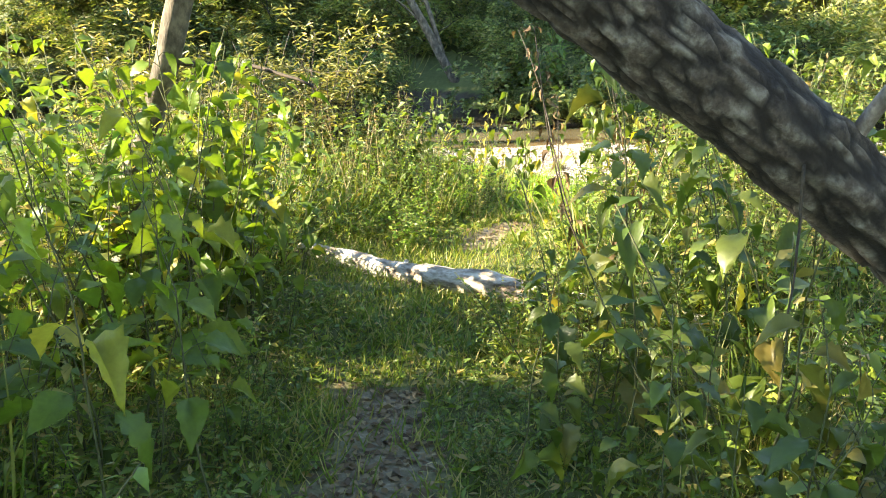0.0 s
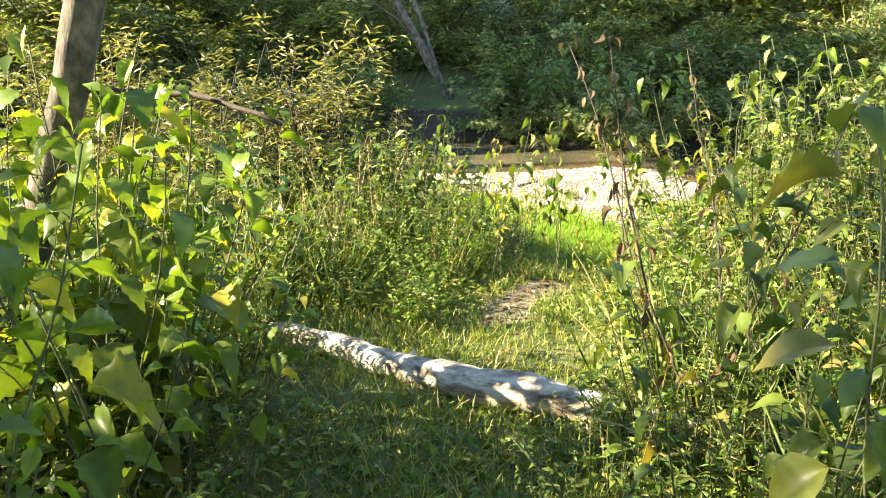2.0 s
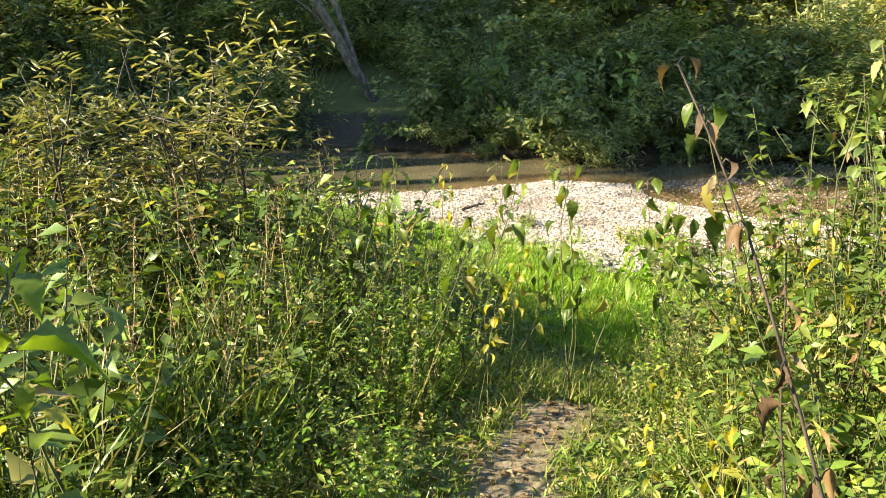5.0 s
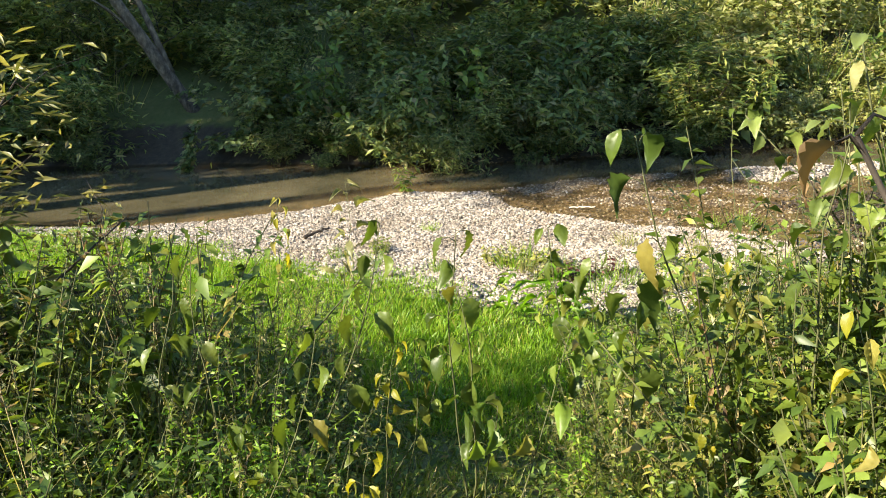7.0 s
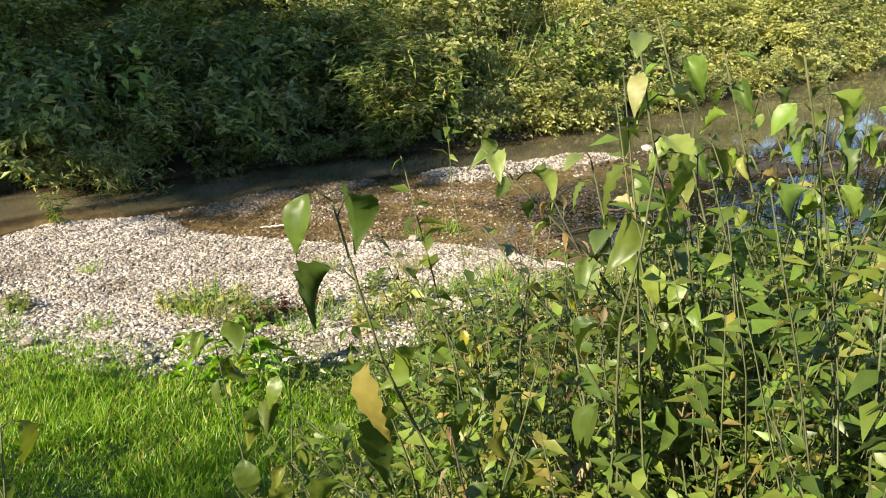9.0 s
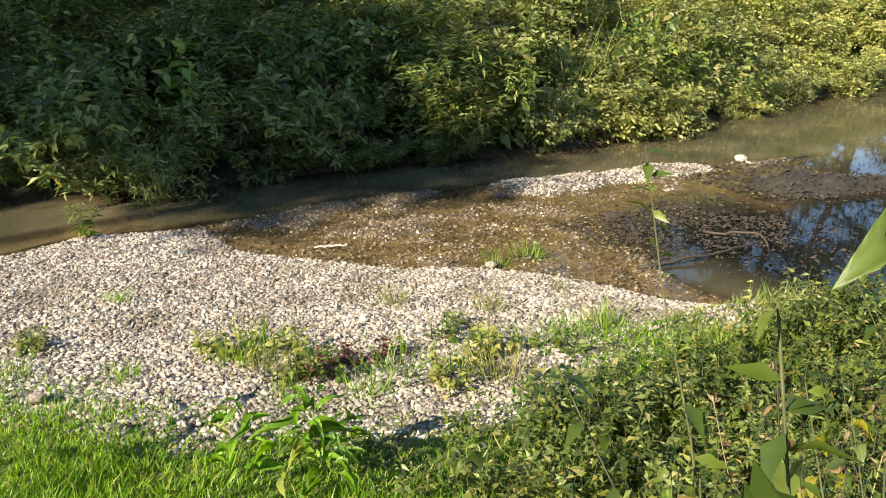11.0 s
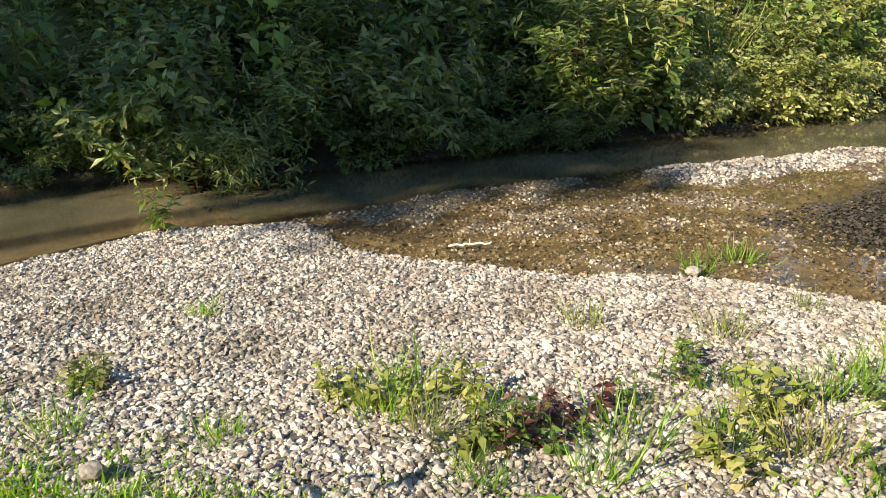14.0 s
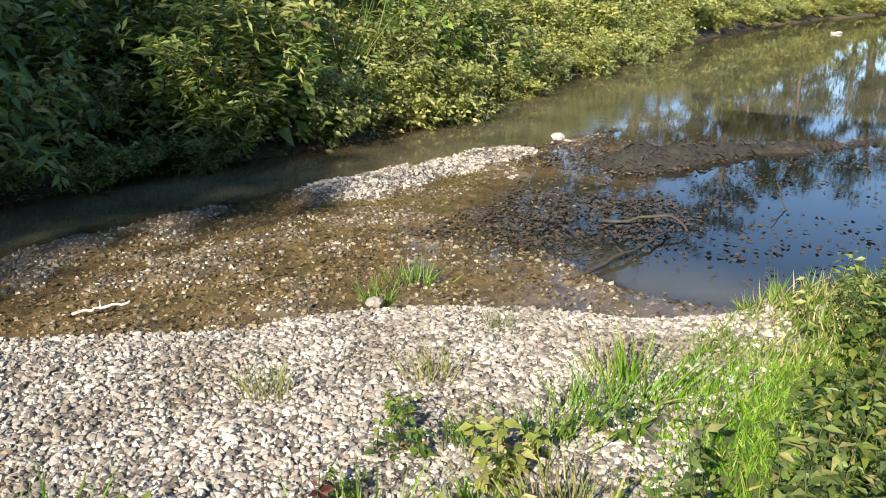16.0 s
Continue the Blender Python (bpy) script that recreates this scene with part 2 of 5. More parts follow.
# ---- the plan: edge lines of turf, water and banks ----
TURF = np.array([(-400, 60), (-40, 24), (-8, 18), (-4, 15.9), (-1.5, 14.2), (0.55, 12.35), (1.3, 11.5), (1.8, 11.0), (2.7, 10.4), (3.4, 9.95), (4.4, 10.25), (5.5, 10.2), (6.1, 10.15), (7, 9.55), (9, 8.7), (14, 7.4), (25, 7), (45, 9), (62, 14), (400, 14.9)])
SHORE = np.array([(-400, 61), (-40, 25), (-8, 18.8), (-4, 16.2), (-2.5, 15.3), (-1.2, 14.75), (0, 14.6), (1, 14.62), (2.4, 15), (3.4, 14.6), (3.45, 13.7), (3.85, 13.2), (4.4, 12.5), (5.06, 12.05), (5.5, 11.4), (5.73, 10.75), (6.1, 10.25), (7, 9.65), (9, 8.8), (14, 7.5), (25, 7.1), (45, 9.1), (62, 14.1), (400, 15)])
FAR = np.array([(-400, 66), (-40, 29), (-6, 19.6), (-2.4, 19), (0, 18.1), (2, 17.1), (3.3, 16.4), (4.8, 16.05), (6.3, 15.9), (8, 15.5), (9.2, 15.27), (10.4, 15.2), (11.8, 15.45), (14, 15.7), (16.3, 15.95), (20.6, 16.1), (26, 17), (41, 17.2), (52, 16), (62, 14.3), (400, 15.1)])
SHELF = np.array([(-400, 0), (3.2, 14.5), (3.4, 14.98), (5, 15.06), (6, 14.86), (7, 14.6), (8, 14.45), (9, 14.15), (10, 13.75), (11.5, 13.35), (14, 12.7), (15.4, 11.5), (15.5, 0), (400, 0)])
TRAIL = np.array([(0.1, -3), (0.0, 1.0), (-0.15, 2.5), (-0.22, 3.6), (-0.2, 5.0), (0.3, 6.3), (0.75, 7.2), (1.1, 8.3), (1.6, 9.4), (2.2, 10.3)])


def dist(pts, line):
    best = np.full(len(pts), 1e9)
    for a, b in zip(line[:-1], line[1:]):
        ab = b - a
        t = np.clip(((pts - a) @ ab) / (ab @ ab + 1e-12), 0, 1)
        best = np.minimum(best, np.linalg.norm(pts - a - t[:, None] * ab, axis=1))
    return best


def wave(x, y, f, s=0.0):
    return (np.sin(x * f + 1.3 * np.sin(y * f * 0.7 + s)) * np.cos(y * f * 1.1 + 1.7 * np.sin(x * f * 0.6 + s * 2))
            + 0.5 * np.sin(x * f * 2.3 + s + 2 * np.cos(y * f * 1.9)) * np.cos(y * f * 2.1 - s))


def blob(pts, a, b, r):
    return np.clip(1 - dist(pts, np.array([a, b])) / r, 0, 1)


def relief(x, y):
    """Height of the ground above the water, and the plan's zones there."""
    x, y = np.atleast_1d(np.asarray(x, float)), np.atleast_1d(np.asarray(y, float))
    p = np.stack([x, y], 1)
    yt, ys, yf, yc = (np.interp(x, c[:, 0], c[:, 1]) for c in (TURF, SHORE, FAR, SHELF))
    dt, ds, df = dist(p, TURF), dist(p, SHORE), dist(p, FAR)
    near = np.interp(dt, [0, 0.5, 1.4, 2.75, 4, 5.5, 8, 14, 60], [0.12, 0.14, 0.19, 0.45, 0.82, 0.93, 1.08, 1.4, 2.5])
    near = near + 0.03 * wave(x, y, 1.7) * np.clip(dt, 0, 1) + 0.012 * wave(x, y, 6.0, 1)
    gravel = 0.13 * ds / (ds + dt + 1e-6) + 0.008 * wave(x, y, 4.0, 2)
    bed = -np.minimum(0.35, 0.02 + 0.25 * np.minimum(ds, df))
    shelf = (y < yc) & (x > 3.2) & (x < 15.5)
    low = -0.016 + 0.016 * wave(x, y, 3.1, 3) + 0.010 * wave(x, y, 7.0, 5)
    low = low - 0.30 * np.clip(2.2 * blob(p, (7.5, 10.75), (10.0, 10.3), 1.35), 0, 1) - 0.3 * np.clip((x - 10) / 5, 0, 1) * (y < 13)
    low = low + (0.07 + 0.03 * wave(x, y, 5.0, 2)) * blob(p, (7.2, 13.95), (9.5, 13.6), 0.5) + 0.03 * blob(p, (10.8, 13.3), (13.4, 13.5), 1.3)
    low = low + (0.19 + 0.07 * wave(x, y, 6.0, 2)) * blob(p, (9.6, 12.2), (12.6, 10.1), 0.42) + 0.03 * blob(p, (4.4, 13.6), (5.6, 13.2), 0.5)
    low = low + 0.022 * np.clip(1 - np.abs(yc - y - 0.45) / 0.5, 0, 1) * (x < 7.5)
    edge = np.clip((yc - y) / 0.35, 0, 1)
    bed = np.where(shelf, low * edge + bed * (1 - edge), bed)
    far = np.interp(df, [0, 0.2, 1.1, 2.4, 5, 12, 60], [0, 0.10, 0.6, 1.2, 2.1, 3.2, 5]) + 0.05 * wave(x, y, 1.5, 4) * np.clip(df, 0, 1)
    z = np.where(y < yt, near, np.where(y < ys, gravel, np.where(y < yf, bed, far)))
    g = ((y >= yt - 0.22 + 0.12 * wave(x, y, 3.3, 2)) & (y < ys + 0.05)).astype(float)
    g = np.maximum(g, np.clip(blob(p, (7.2, 13.95), (9.5, 13.6), 0.5) * 3 + 0.5 * wave(x, y, 4.0, 1) - 0.3, 0, 1) * shelf)
    mud = ((y >= ys) & (y < yf + 0.9) & (g < 0.5)).astype(float)
    path = np.clip(1.5 - (dist(p, TRAIL) + 0.06 * wave(x, y, 5.0, 3)) / np.where(y < 4, 0.19, 0.14), 0, 1) * ((y < 3.7 + 0.3 * wave(x, y, 4.0, 1)) | (y > 6.0) & (y < 6.9)) * (0.85 + 0.15 * wave(x, y, 2.2, 6))
    return z, g, mud, path


def height(x, y):
    return float(relief(x, y)[0][0])


# ---- mesh helpers ----
def raw_mesh(name, V, F, mat, smooth=True):
    V, F = np.asarray(V, np.float32), np.asarray(F, np.int32)
    me = bpy.data.meshes.new(name)
    me.vertices.add(len(V))
    me.vertices.foreach_set("co", V.ravel())
    n, k = F.shape
    me.loops.add(n * k)
    me.loops.foreach_set("vertex_index", F.ravel())
    me.polygons.add(n)
    me.polygons.foreach_set("loop_start", np.arange(0, n * k, k, dtype=np.int32))
    me.polygons.foreach_set("loop_total", np.full(n, k, np.int32))
    me.polygons.foreach_set("use_smooth", np.full(n, smooth))
    me.update(calc_edges=True)
    me.validate()
    me.materials.append(mat)
    return me


def part(name, VF, mat, parent=None, label="", smooth=True):
    ob = new(name, raw_mesh(name, VF[0], VF[1], mat, smooth))
    ob.parent = parent
    return tagged(ob, label)


def join(*pieces):
    V, F, n = [], [], 0
    for v, f in pieces:
        if len(v):
            V.append(v)
            F.append(f + n)
            n += len(v)
    return np.concatenate(V), np.concatenate(F)


def unit(a):
    return a / (np.linalg.norm(a, axis=-1, keepdims=True) + 1e-9)


# leaf outlines: across, along, lift; triangles
LEAF_TINY = (np.array([(0, 0, 0), (-0.5, 0.45, 0.06), (0, 1, -0.12), (0.5, 0.45, 0.06)]), np.array([(0, 3, 2), (0, 2, 1)]))
LEAF_MID = (np.array([(0, 0, 0), (-0.5, 0.38, 0.07), (0, 0.45, 0.0), (0.5, 0.38, 0.07), (0, 1, -0.25)]), np.array([(0, 2, 1), (0, 3, 2), (1, 2, 4), (2, 3, 4)]))


def big_leaf(fold=0.2, curl=0.26, ripple=0.02, skew=0.0):
    """A pointed oval blade: folded along the midrib, tip curling down, wavy toothed edge."""
    outline = [0.0, 0.22, 0.40, 0.48, 0.5, 0.47, 0.42, 0.33, 0.23, 0.11, 0.0]
    v, f = [], []
    for i, w in enumerate(outline):
        s = i / 10
        z = 0.03 * math.sin(s * math.pi) - curl * s ** 2.2
        side = skew * math.sin(s * math.pi)
        w *= 1.07 if i % 2 else 0.93
        rip = ripple * (1 if i % 2 else -0.6)
        v += [(side - w, s - 0.04, z + w * fold + rip), (side - w * 0.5, s, z + w * fold * 0.7), (side, s + 0.02, z), (side + w * 0.5, s, z + w * fold * 0.6), (side + w * 0.95, s - 0.03, z + w * fold * 0.8 - rip)]
    for i in range(len(outline) - 1):
        a, b = 5 * i, 5 * i + 5
        for j in range(4):
            f += [(a + j, a + j + 1, b + j + 1), (a + j, b + j + 1, b + j)]
    return np.array(v), np.array(f)


LEAF_SHAPES = [big_leaf(0.25, 0.22, 0.02, 0.03), big_leaf(0.55, 0.4, 0.035, -0.05), big_leaf(0.85, 0.55, 0.045, 0.08), big_leaf(0.1, 0.62, 0.05, -0.08)]
BLADE = (np.array([(-0.5, 0, 0), (0.5, 0, 0), (-0.4, 0.4, -0.03), (0.4, 0.4, -0.03), (-0.24, 0.75, -0.14), (0.24, 0.75, -0.14), (0, 1, -0.30)]),
         np.array([(0, 1, 3), (0, 3, 2), (2, 3, 5), (2, 5, 4), (4, 5, 6)]))


BLADE_LOW = (np.array([(-0.5, 0, 0), (0.5, 0, 0), (-0.34, 0.55, -0.05), (0.34, 0.55, -0.05), (0, 1, -0.26)]), np.array([(0, 1, 3), (0, 3, 2), (2, 3, 4)]))


def blades(P, D, N, L, W, shape):
    T, F = shape
    D = unit(D)
    X = unit(np.cross(D, N))
    N = np.cross(X, D)
    V = (P[:, None] + X[:, None] * (T[:, 0][None, :, None] * W[:, None, None]) + D[:, None] * (T[:, 1][None, :, None] * L[:, None, None])
         + N[:, None] * (T[:, 2][None, :, None] * L[:, None, None]))
    idx = (np.arange(len(P)) * len(T))[:, None, None] + F[None]
    return V.reshape(-1, 3), idx.reshape(-1, 3)


def tube(pts, r0, r1, sides=5, rough=0.0, rng=None):
    pts = np.asarray(pts, float)
    n = len(pts)
    d = unit(np.gradient(pts, axis=0))
    ref = np.array([0.31, 0.95, 0.05]) if abs(d[0] @ np.array([0.31, 0.95, 0.05])) < 0.9 else np.array([0.0, 0.0, 1.0])
    u = unit(np.cross(d, ref))
    v = np.cross(d, u)
    r = np.linspace(r0, r1, n)[:, None]
    a = np.arange(sides) * 2 * np.pi / sides
    ring = r[:, :, None] * (np.cos(a)[None, :, None] * u[:, None] + np.sin(a)[None, :, None] * v[:, None])
    if rough:
        ring = ring * (1 + rough * rng.uniform(-1, 1, (n, sides, 1)))
    V = (pts[:, None] + ring).reshape(-1, 3)
    F = []
    for i in range(n - 1):
        for j in range(sides):
            k = (j + 1) % sides
            F += [(i * sides + j, i * sides + k, (i + 1) * sides + k), (i * sides + j, (i + 1) * sides + k, (i + 1) * sides + j)]
    V = np.concatenate([V, pts[:1], pts[-1:]])
    for j in range(sides):
        k = (j + 1) % sides
        F += [(n * sides, k, j), (n * sides + 1, (n - 1) * sides + j, (n - 1) * sides + k)]
    return V, np.array(F)


def bent(base, direction, length, n, rng, wobble=0.06, sag=0.0):
    p, d = np.array(base, float), unit(np.array(direction, float))
    out = [p]
    for i in range(n):
        d = unit(d + rng.normal(0, wobble, 3) + np.array([0, 0, -sag]))
        p = p + d * length / n
        out.append(p)
    return np.array(out)


def along(pts, t):
    k = np.clip(t * (len(pts) - 1), 0, len(pts) - 1.001)
    i = k.astype(int)
    return pts[i] + (pts[i + 1] - pts[i]) * (k - i)[:, None]


# ---- ground and water ----
def axis(lo, hi, a, b, step, grow=1.35):
    mid = list(np.arange(a, b + step / 2, step))
    for sign, end in ((-1, lo), (1, hi)):
        s, p = step, (a if sign < 0 else b)
        while abs(p - end) > 1e-6:
            s *= grow
            p = max(end, p - s) if sign < 0 else min(end, p + s)
            mid.append(p)
    return np.array(sorted(mid))


def sheet(name, xs, ys, zf, mat):
    X, Y = np.meshgrid(xs, ys)
    x, y = X.ravel(), Y.ravel()
    z, colour = zf(x, y)
    nx, ny = len(xs), len(ys)
    i = (np.arange(ny - 1)[:, None] * nx + np.arange(nx - 1)[None]).ravel()
    ob = new(name, raw_mesh(name, np.stack([x, y, z], 1), np.stack([i, i + 1, i + nx + 1, i + nx], 1), mat))
    a = ob.data.color_attributes.new("murk" if name == "water" else "zone", "FLOAT_COLOR", "POINT")
    a.data.foreach_set("color", np.concatenate([colour, np.ones((len(x), 4 - colour.shape[1]))], 1).astype(np.float32).ravel())
    return ob


def ground_rule(x, y):
    z, g, mud, path = relief(x, y)
    p = np.stack([x, y], 1)
    ooze_shade = np.clip(2.2 * np.maximum.reduce([blob(p, (6.9, 11.9), (8.2, 12.2), 0.8), blob(p, (9.6, 12.2), (12.6, 10.1), 0.8), blob(p, (11.5, 13.2), (13.5, 13.6), 1.2), blob(p, (7.2, 10.6), (9.6, 10.4), 1.3)]) + 0.18 * wave(x, y, 2.6, 2), 0, 1)
    # Far bank soil is darkened here as the shade below overhanging shrubs.
    ooze_shade = np.where(y > np.interp(x, FAR[:, 0], FAR[:, 1]), 0.85, ooze_shade)
    return z, np.stack([g, mud, path, 1 - ooze_shade], 1)


def water_rule(x, y):
    z = relief(x, y)[0]
    m = 1 - np.exp(-np.clip(-z, 0, 1) * 11)
    calm = np.where((x > 6) & (y < 13.2) | (x > 16), 0.12, 1.0)
    return np.zeros(len(x)), np.stack([m, calm, np.clip((x - 6.2) / 0.8, 0, 1) * np.clip((12.6 - y) / 0.5, 0, 1) * (x < 14)], 1)


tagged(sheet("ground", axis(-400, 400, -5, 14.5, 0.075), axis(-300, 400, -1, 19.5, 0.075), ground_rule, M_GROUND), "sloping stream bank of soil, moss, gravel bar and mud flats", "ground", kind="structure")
water = tagged(sheet("water", axis(-60, 70, -5, 14.5, 0.15), axis(6, 60, 8, 18, 0.15), water_rule, M_WATER), "shallow brown stream with a still pool reflecting the sky", "water", kind="structure")
water.visible_shadow = False

# ---- plants ----
def rand_dirs(rng, n, lo, hi):
    a, e = rng.uniform(0, 2 * np.pi, n), rng.uniform(lo, hi, n)
    return np.stack([np.cos(a) * np.cos(e), np.sin(a) * np.cos(e), np.sin(e)], 1)


def facing(D, rng, spread=0.35):
    up = np.array([0, 0, 1.0]) + rng.normal(0, spread, D.shape)
    return unit(up - D * (up * D).sum(1, keepdims=True))


def broadleaf(seed, h, pairs, L, leaf=None, stem=None, name="broadleaf_weed", droop=(-0.75, 0.1), width=0.62, shape=None, start=0.25, taper=0.55):
    """A tall weed: one stem, pairs of stalked leaves, each leaf cluster smaller to the tip."""
    rng = np.random.RandomState(seed)
    root = new(name)
    pts = bent((0, 0, -0.03), (rng.normal(0, 0.14), rng.normal(0, 0.14), 1), h, 9, rng, 0.075)
    t = np.linspace(start, 1.0, pairs)
    t = np.repeat(t, 2) + rng.normal(0, 0.012, 2 * pairs)
    P = along(pts, np.clip(t, 0, 1))
    ang = np.repeat(np.arange(pairs) * 1.6, 2) + np.tile([0, np.pi], pairs) + rng.normal(0, 0.35, 2 * pairs)
    e = rng.uniform(droop[0], droop[1], 2 * pairs)
    out = np.stack([np.cos(ang), np.sin(ang), np.zeros(2 * pairs)], 1)
    size = L * (1.1 - taper * np.clip((t - start) / (1 - start), 0, 1)) * rng.uniform(0.7, 1.15, 2 * pairs)
    stalk_end = P + out * (size * 0.45)[:, None] + np.array([0, 0, 1.0]) * (size * 0.18)[:, None]
    D = out * np.cos(e)[:, None] + np.array([0, 0, 1.0]) * np.sin(e)[:, None]
    keep = rng.uniform(0, 1, 2 * pairs) > 0.2
    tubes = [tube(pts, 0.0036, 0.0014, 5)]
    for a, b in zip(P[keep], stalk_end[keep]):
        tubes.append(tube([a, (a + b) / 2 + (0, 0, 0.006), b], 0.0014, 0.0009, 3))
    part("stem", join(*tubes), stem or M_STEM, root)
    D, N, S = unit(D[keep]), facing(D[keep], rng), size[keep]
    X = unit(np.cross(D, N))
    N = np.cross(X, D)
    data = [raw_mesh("leaf", T, F, leaf or M_BROAD) for T, F in ([shape] if shape else LEAF_SHAPES)]
    for c, x, d, n, sz, wd in zip(stalk_end[keep], X, D, N, S, S * width * rng.uniform(0.85, 1.15, len(S))):
        ob = new("leaf", data[rng.randint(len(data))])
        ob.parent = root
        ob.matrix_basis = Matrix(((x[0] * wd, d[0] * sz, n[0] * sz, c[0]), (x[1] * wd, d[1] * sz, n[1] * sz, c[1]), (x[2] * wd, d[2] * sz, n[2] * sz, c[2]), (0, 0, 0, 1)))
    return root


def herb_clump(seed, h, stems, per, L, spread, leaf=None, name="herb_clump", width=0.45, stem=None, shape=None):
    """A tuft of leafy stems."""
    rng = np.random.RandomState(seed)
    root = new(name)
    tubes, P, D, S = [], [], [], []
    for i in range(stems):
        b = rng.normal(0, spread, 2)
        hh = h * rng.uniform(0.55, 1.1)
        pts = bent((b[0], b[1], -0.03), (rng.normal(0, 0.18) + b[0] * 0.5, rng.normal(0, 0.18) + b[1] * 0.5, 1), hh, 5, rng, 0.09)
        tubes.append(tube(pts, 0.0035, 0.0012, 3))
        t = rng.uniform(0.12, 1, per)
        P.append(along(pts, t))
        D.append(rand_dirs(rng, per, -0.5, 0.55))
        S.append(L * rng.uniform(0.5, 1.15, per) * (1.15 - 0.5 * t))
    P, D, S = np.concatenate(P), np.concatenate(D), np.concatenate(S)
    tagged(part("stalk", join(*tubes), stem or M_STEM, root), kind="stuff")
    tagged(part("foliage", blades(P, D, facing(D, rng, 0.5), S, S * width, shape or LEAF_MID), leaf or M_HERB, root), kind="stuff")
    return root


def grass_tuft(seed, h, n, spread, mat, name="grass_tuft", width=0.006, heads=0):
    rng = np.random.RandomState(seed)
    root = new(name)
    b = rng.normal(0, spread, (n, 2))
    P = np.concatenate([b, np.full((n, 1), -0.01)], 1)
    D = np.concatenate([b * 0.9 / (spread + 1e-6) * 0.3 + rng.normal(0, 0.22, (n, 2)), np.ones((n, 1))], 1)
    L = h * rng.uniform(0.45, 1.1, n)
    N = unit(np.concatenate([rng.normal(0, 1, (n, 2)), np.full((n, 1), 0.3)], 1))
    tagged(part("grass", blades(P, D, N, L, np.full(n, width) * rng.uniform(0.7, 1.3, n), BLADE), mat, root), kind="stuff")
    if heads:
        tubes, P2, D2 = [], [], []
        for i in range(heads):
            pts = bent((*rng.normal(0, spread, 2), 0), (rng.normal(0, 0.15), rng.normal(0, 0.15), 1), h * rng.uniform(1.0, 1.5), 6, rng, 0.06)
            tubes.append(tube(pts, 0.002, 0.001, 3))
            t = rng.uniform(0.72, 1.0, 22)
            P2.append(along(pts, t))
            D2.append(rand_dirs(rng, 22, 0.2, 1.2))
        tagged(part("straw", join(*tubes), M_DRYSTEM, root), kind="stuff")
        P2, D2 = np.concatenate(P2), np.concatenate(D2)
        tagged(part("seed", blades(P2, D2, facing(D2, rng), np.full(len(P2), 0.022), np.full(len(P2), 0.006), LEAF_TINY), M_DRY, root, "straw-coloured seed"), kind="stuff")
    return root


def shrub(seed, h, w, limbs, leaves, L, width, mat, name="bank_shrub", sag=0.05, twig=None, clump=0.16):
    """A shrub: limbs from the base, side twigs, leaves clustered round the twigs."""
    rng = np.random.RandomState(seed)
    root = new(name)
    tubes, twigs = [], []
    for i in range(limbs):
        a = rng.uniform(0, 2 * np.pi)
        lean = rng.uniform(0.1, 1.0) * w / h
        pts = bent((rng.normal(0, 0.08 * w), rng.normal(0, 0.08 * w), -0.05), (np.cos(a) * lean, np.sin(a) * lean, 1), h * rng.uniform(0.7, 1.05), 8, rng, 0.12, sag)
        tubes.append(tube(pts, 0.006 + 0.006 * h, 0.003, 4))
        for j in range(7):
            b = along(pts, np.array([rng.uniform(0.15, 1)]))[0]
            d = rand_dirs(rng, 1, -0.3, 0.9)[0]
            tw = bent(b, d, rng.uniform(0.2, 0.42) * w, 4, rng, 0.16, sag)
            if j < 4:
                tubes.append(tube(tw[::2], 0.004, 0.0015, 3))
            twigs.append(tw)
    k = (len(twigs) * rng.uniform(0, 1, leaves) ** 1.7).astype(int)
    tt = rng.uniform(0.05, 1, leaves)
    P = np.array([along(twigs[i], np.array([s]))[0] for i, s in zip(k, tt)]) + rng.normal(0, clump * 0.35, (leaves, 3))
    P[:, 2] = np.maximum(P[:, 2], 0.03)
    D = unit(rand_dirs(rng, leaves, -0.7, 0.5) + 0.5 * unit(P * np.array([1, 1, 0.2])))
    S = L * rng.uniform(0.55, 1.25, leaves)
    tagged(part("wood", join(*tubes), twig or M_TWIG, root), kind="stuff")
    tagged(part("foliage", blades(P, D, facing(D, rng, 0.6), S, S * width, LEAF_TINY), mat, root), kind="stuff")
    return root


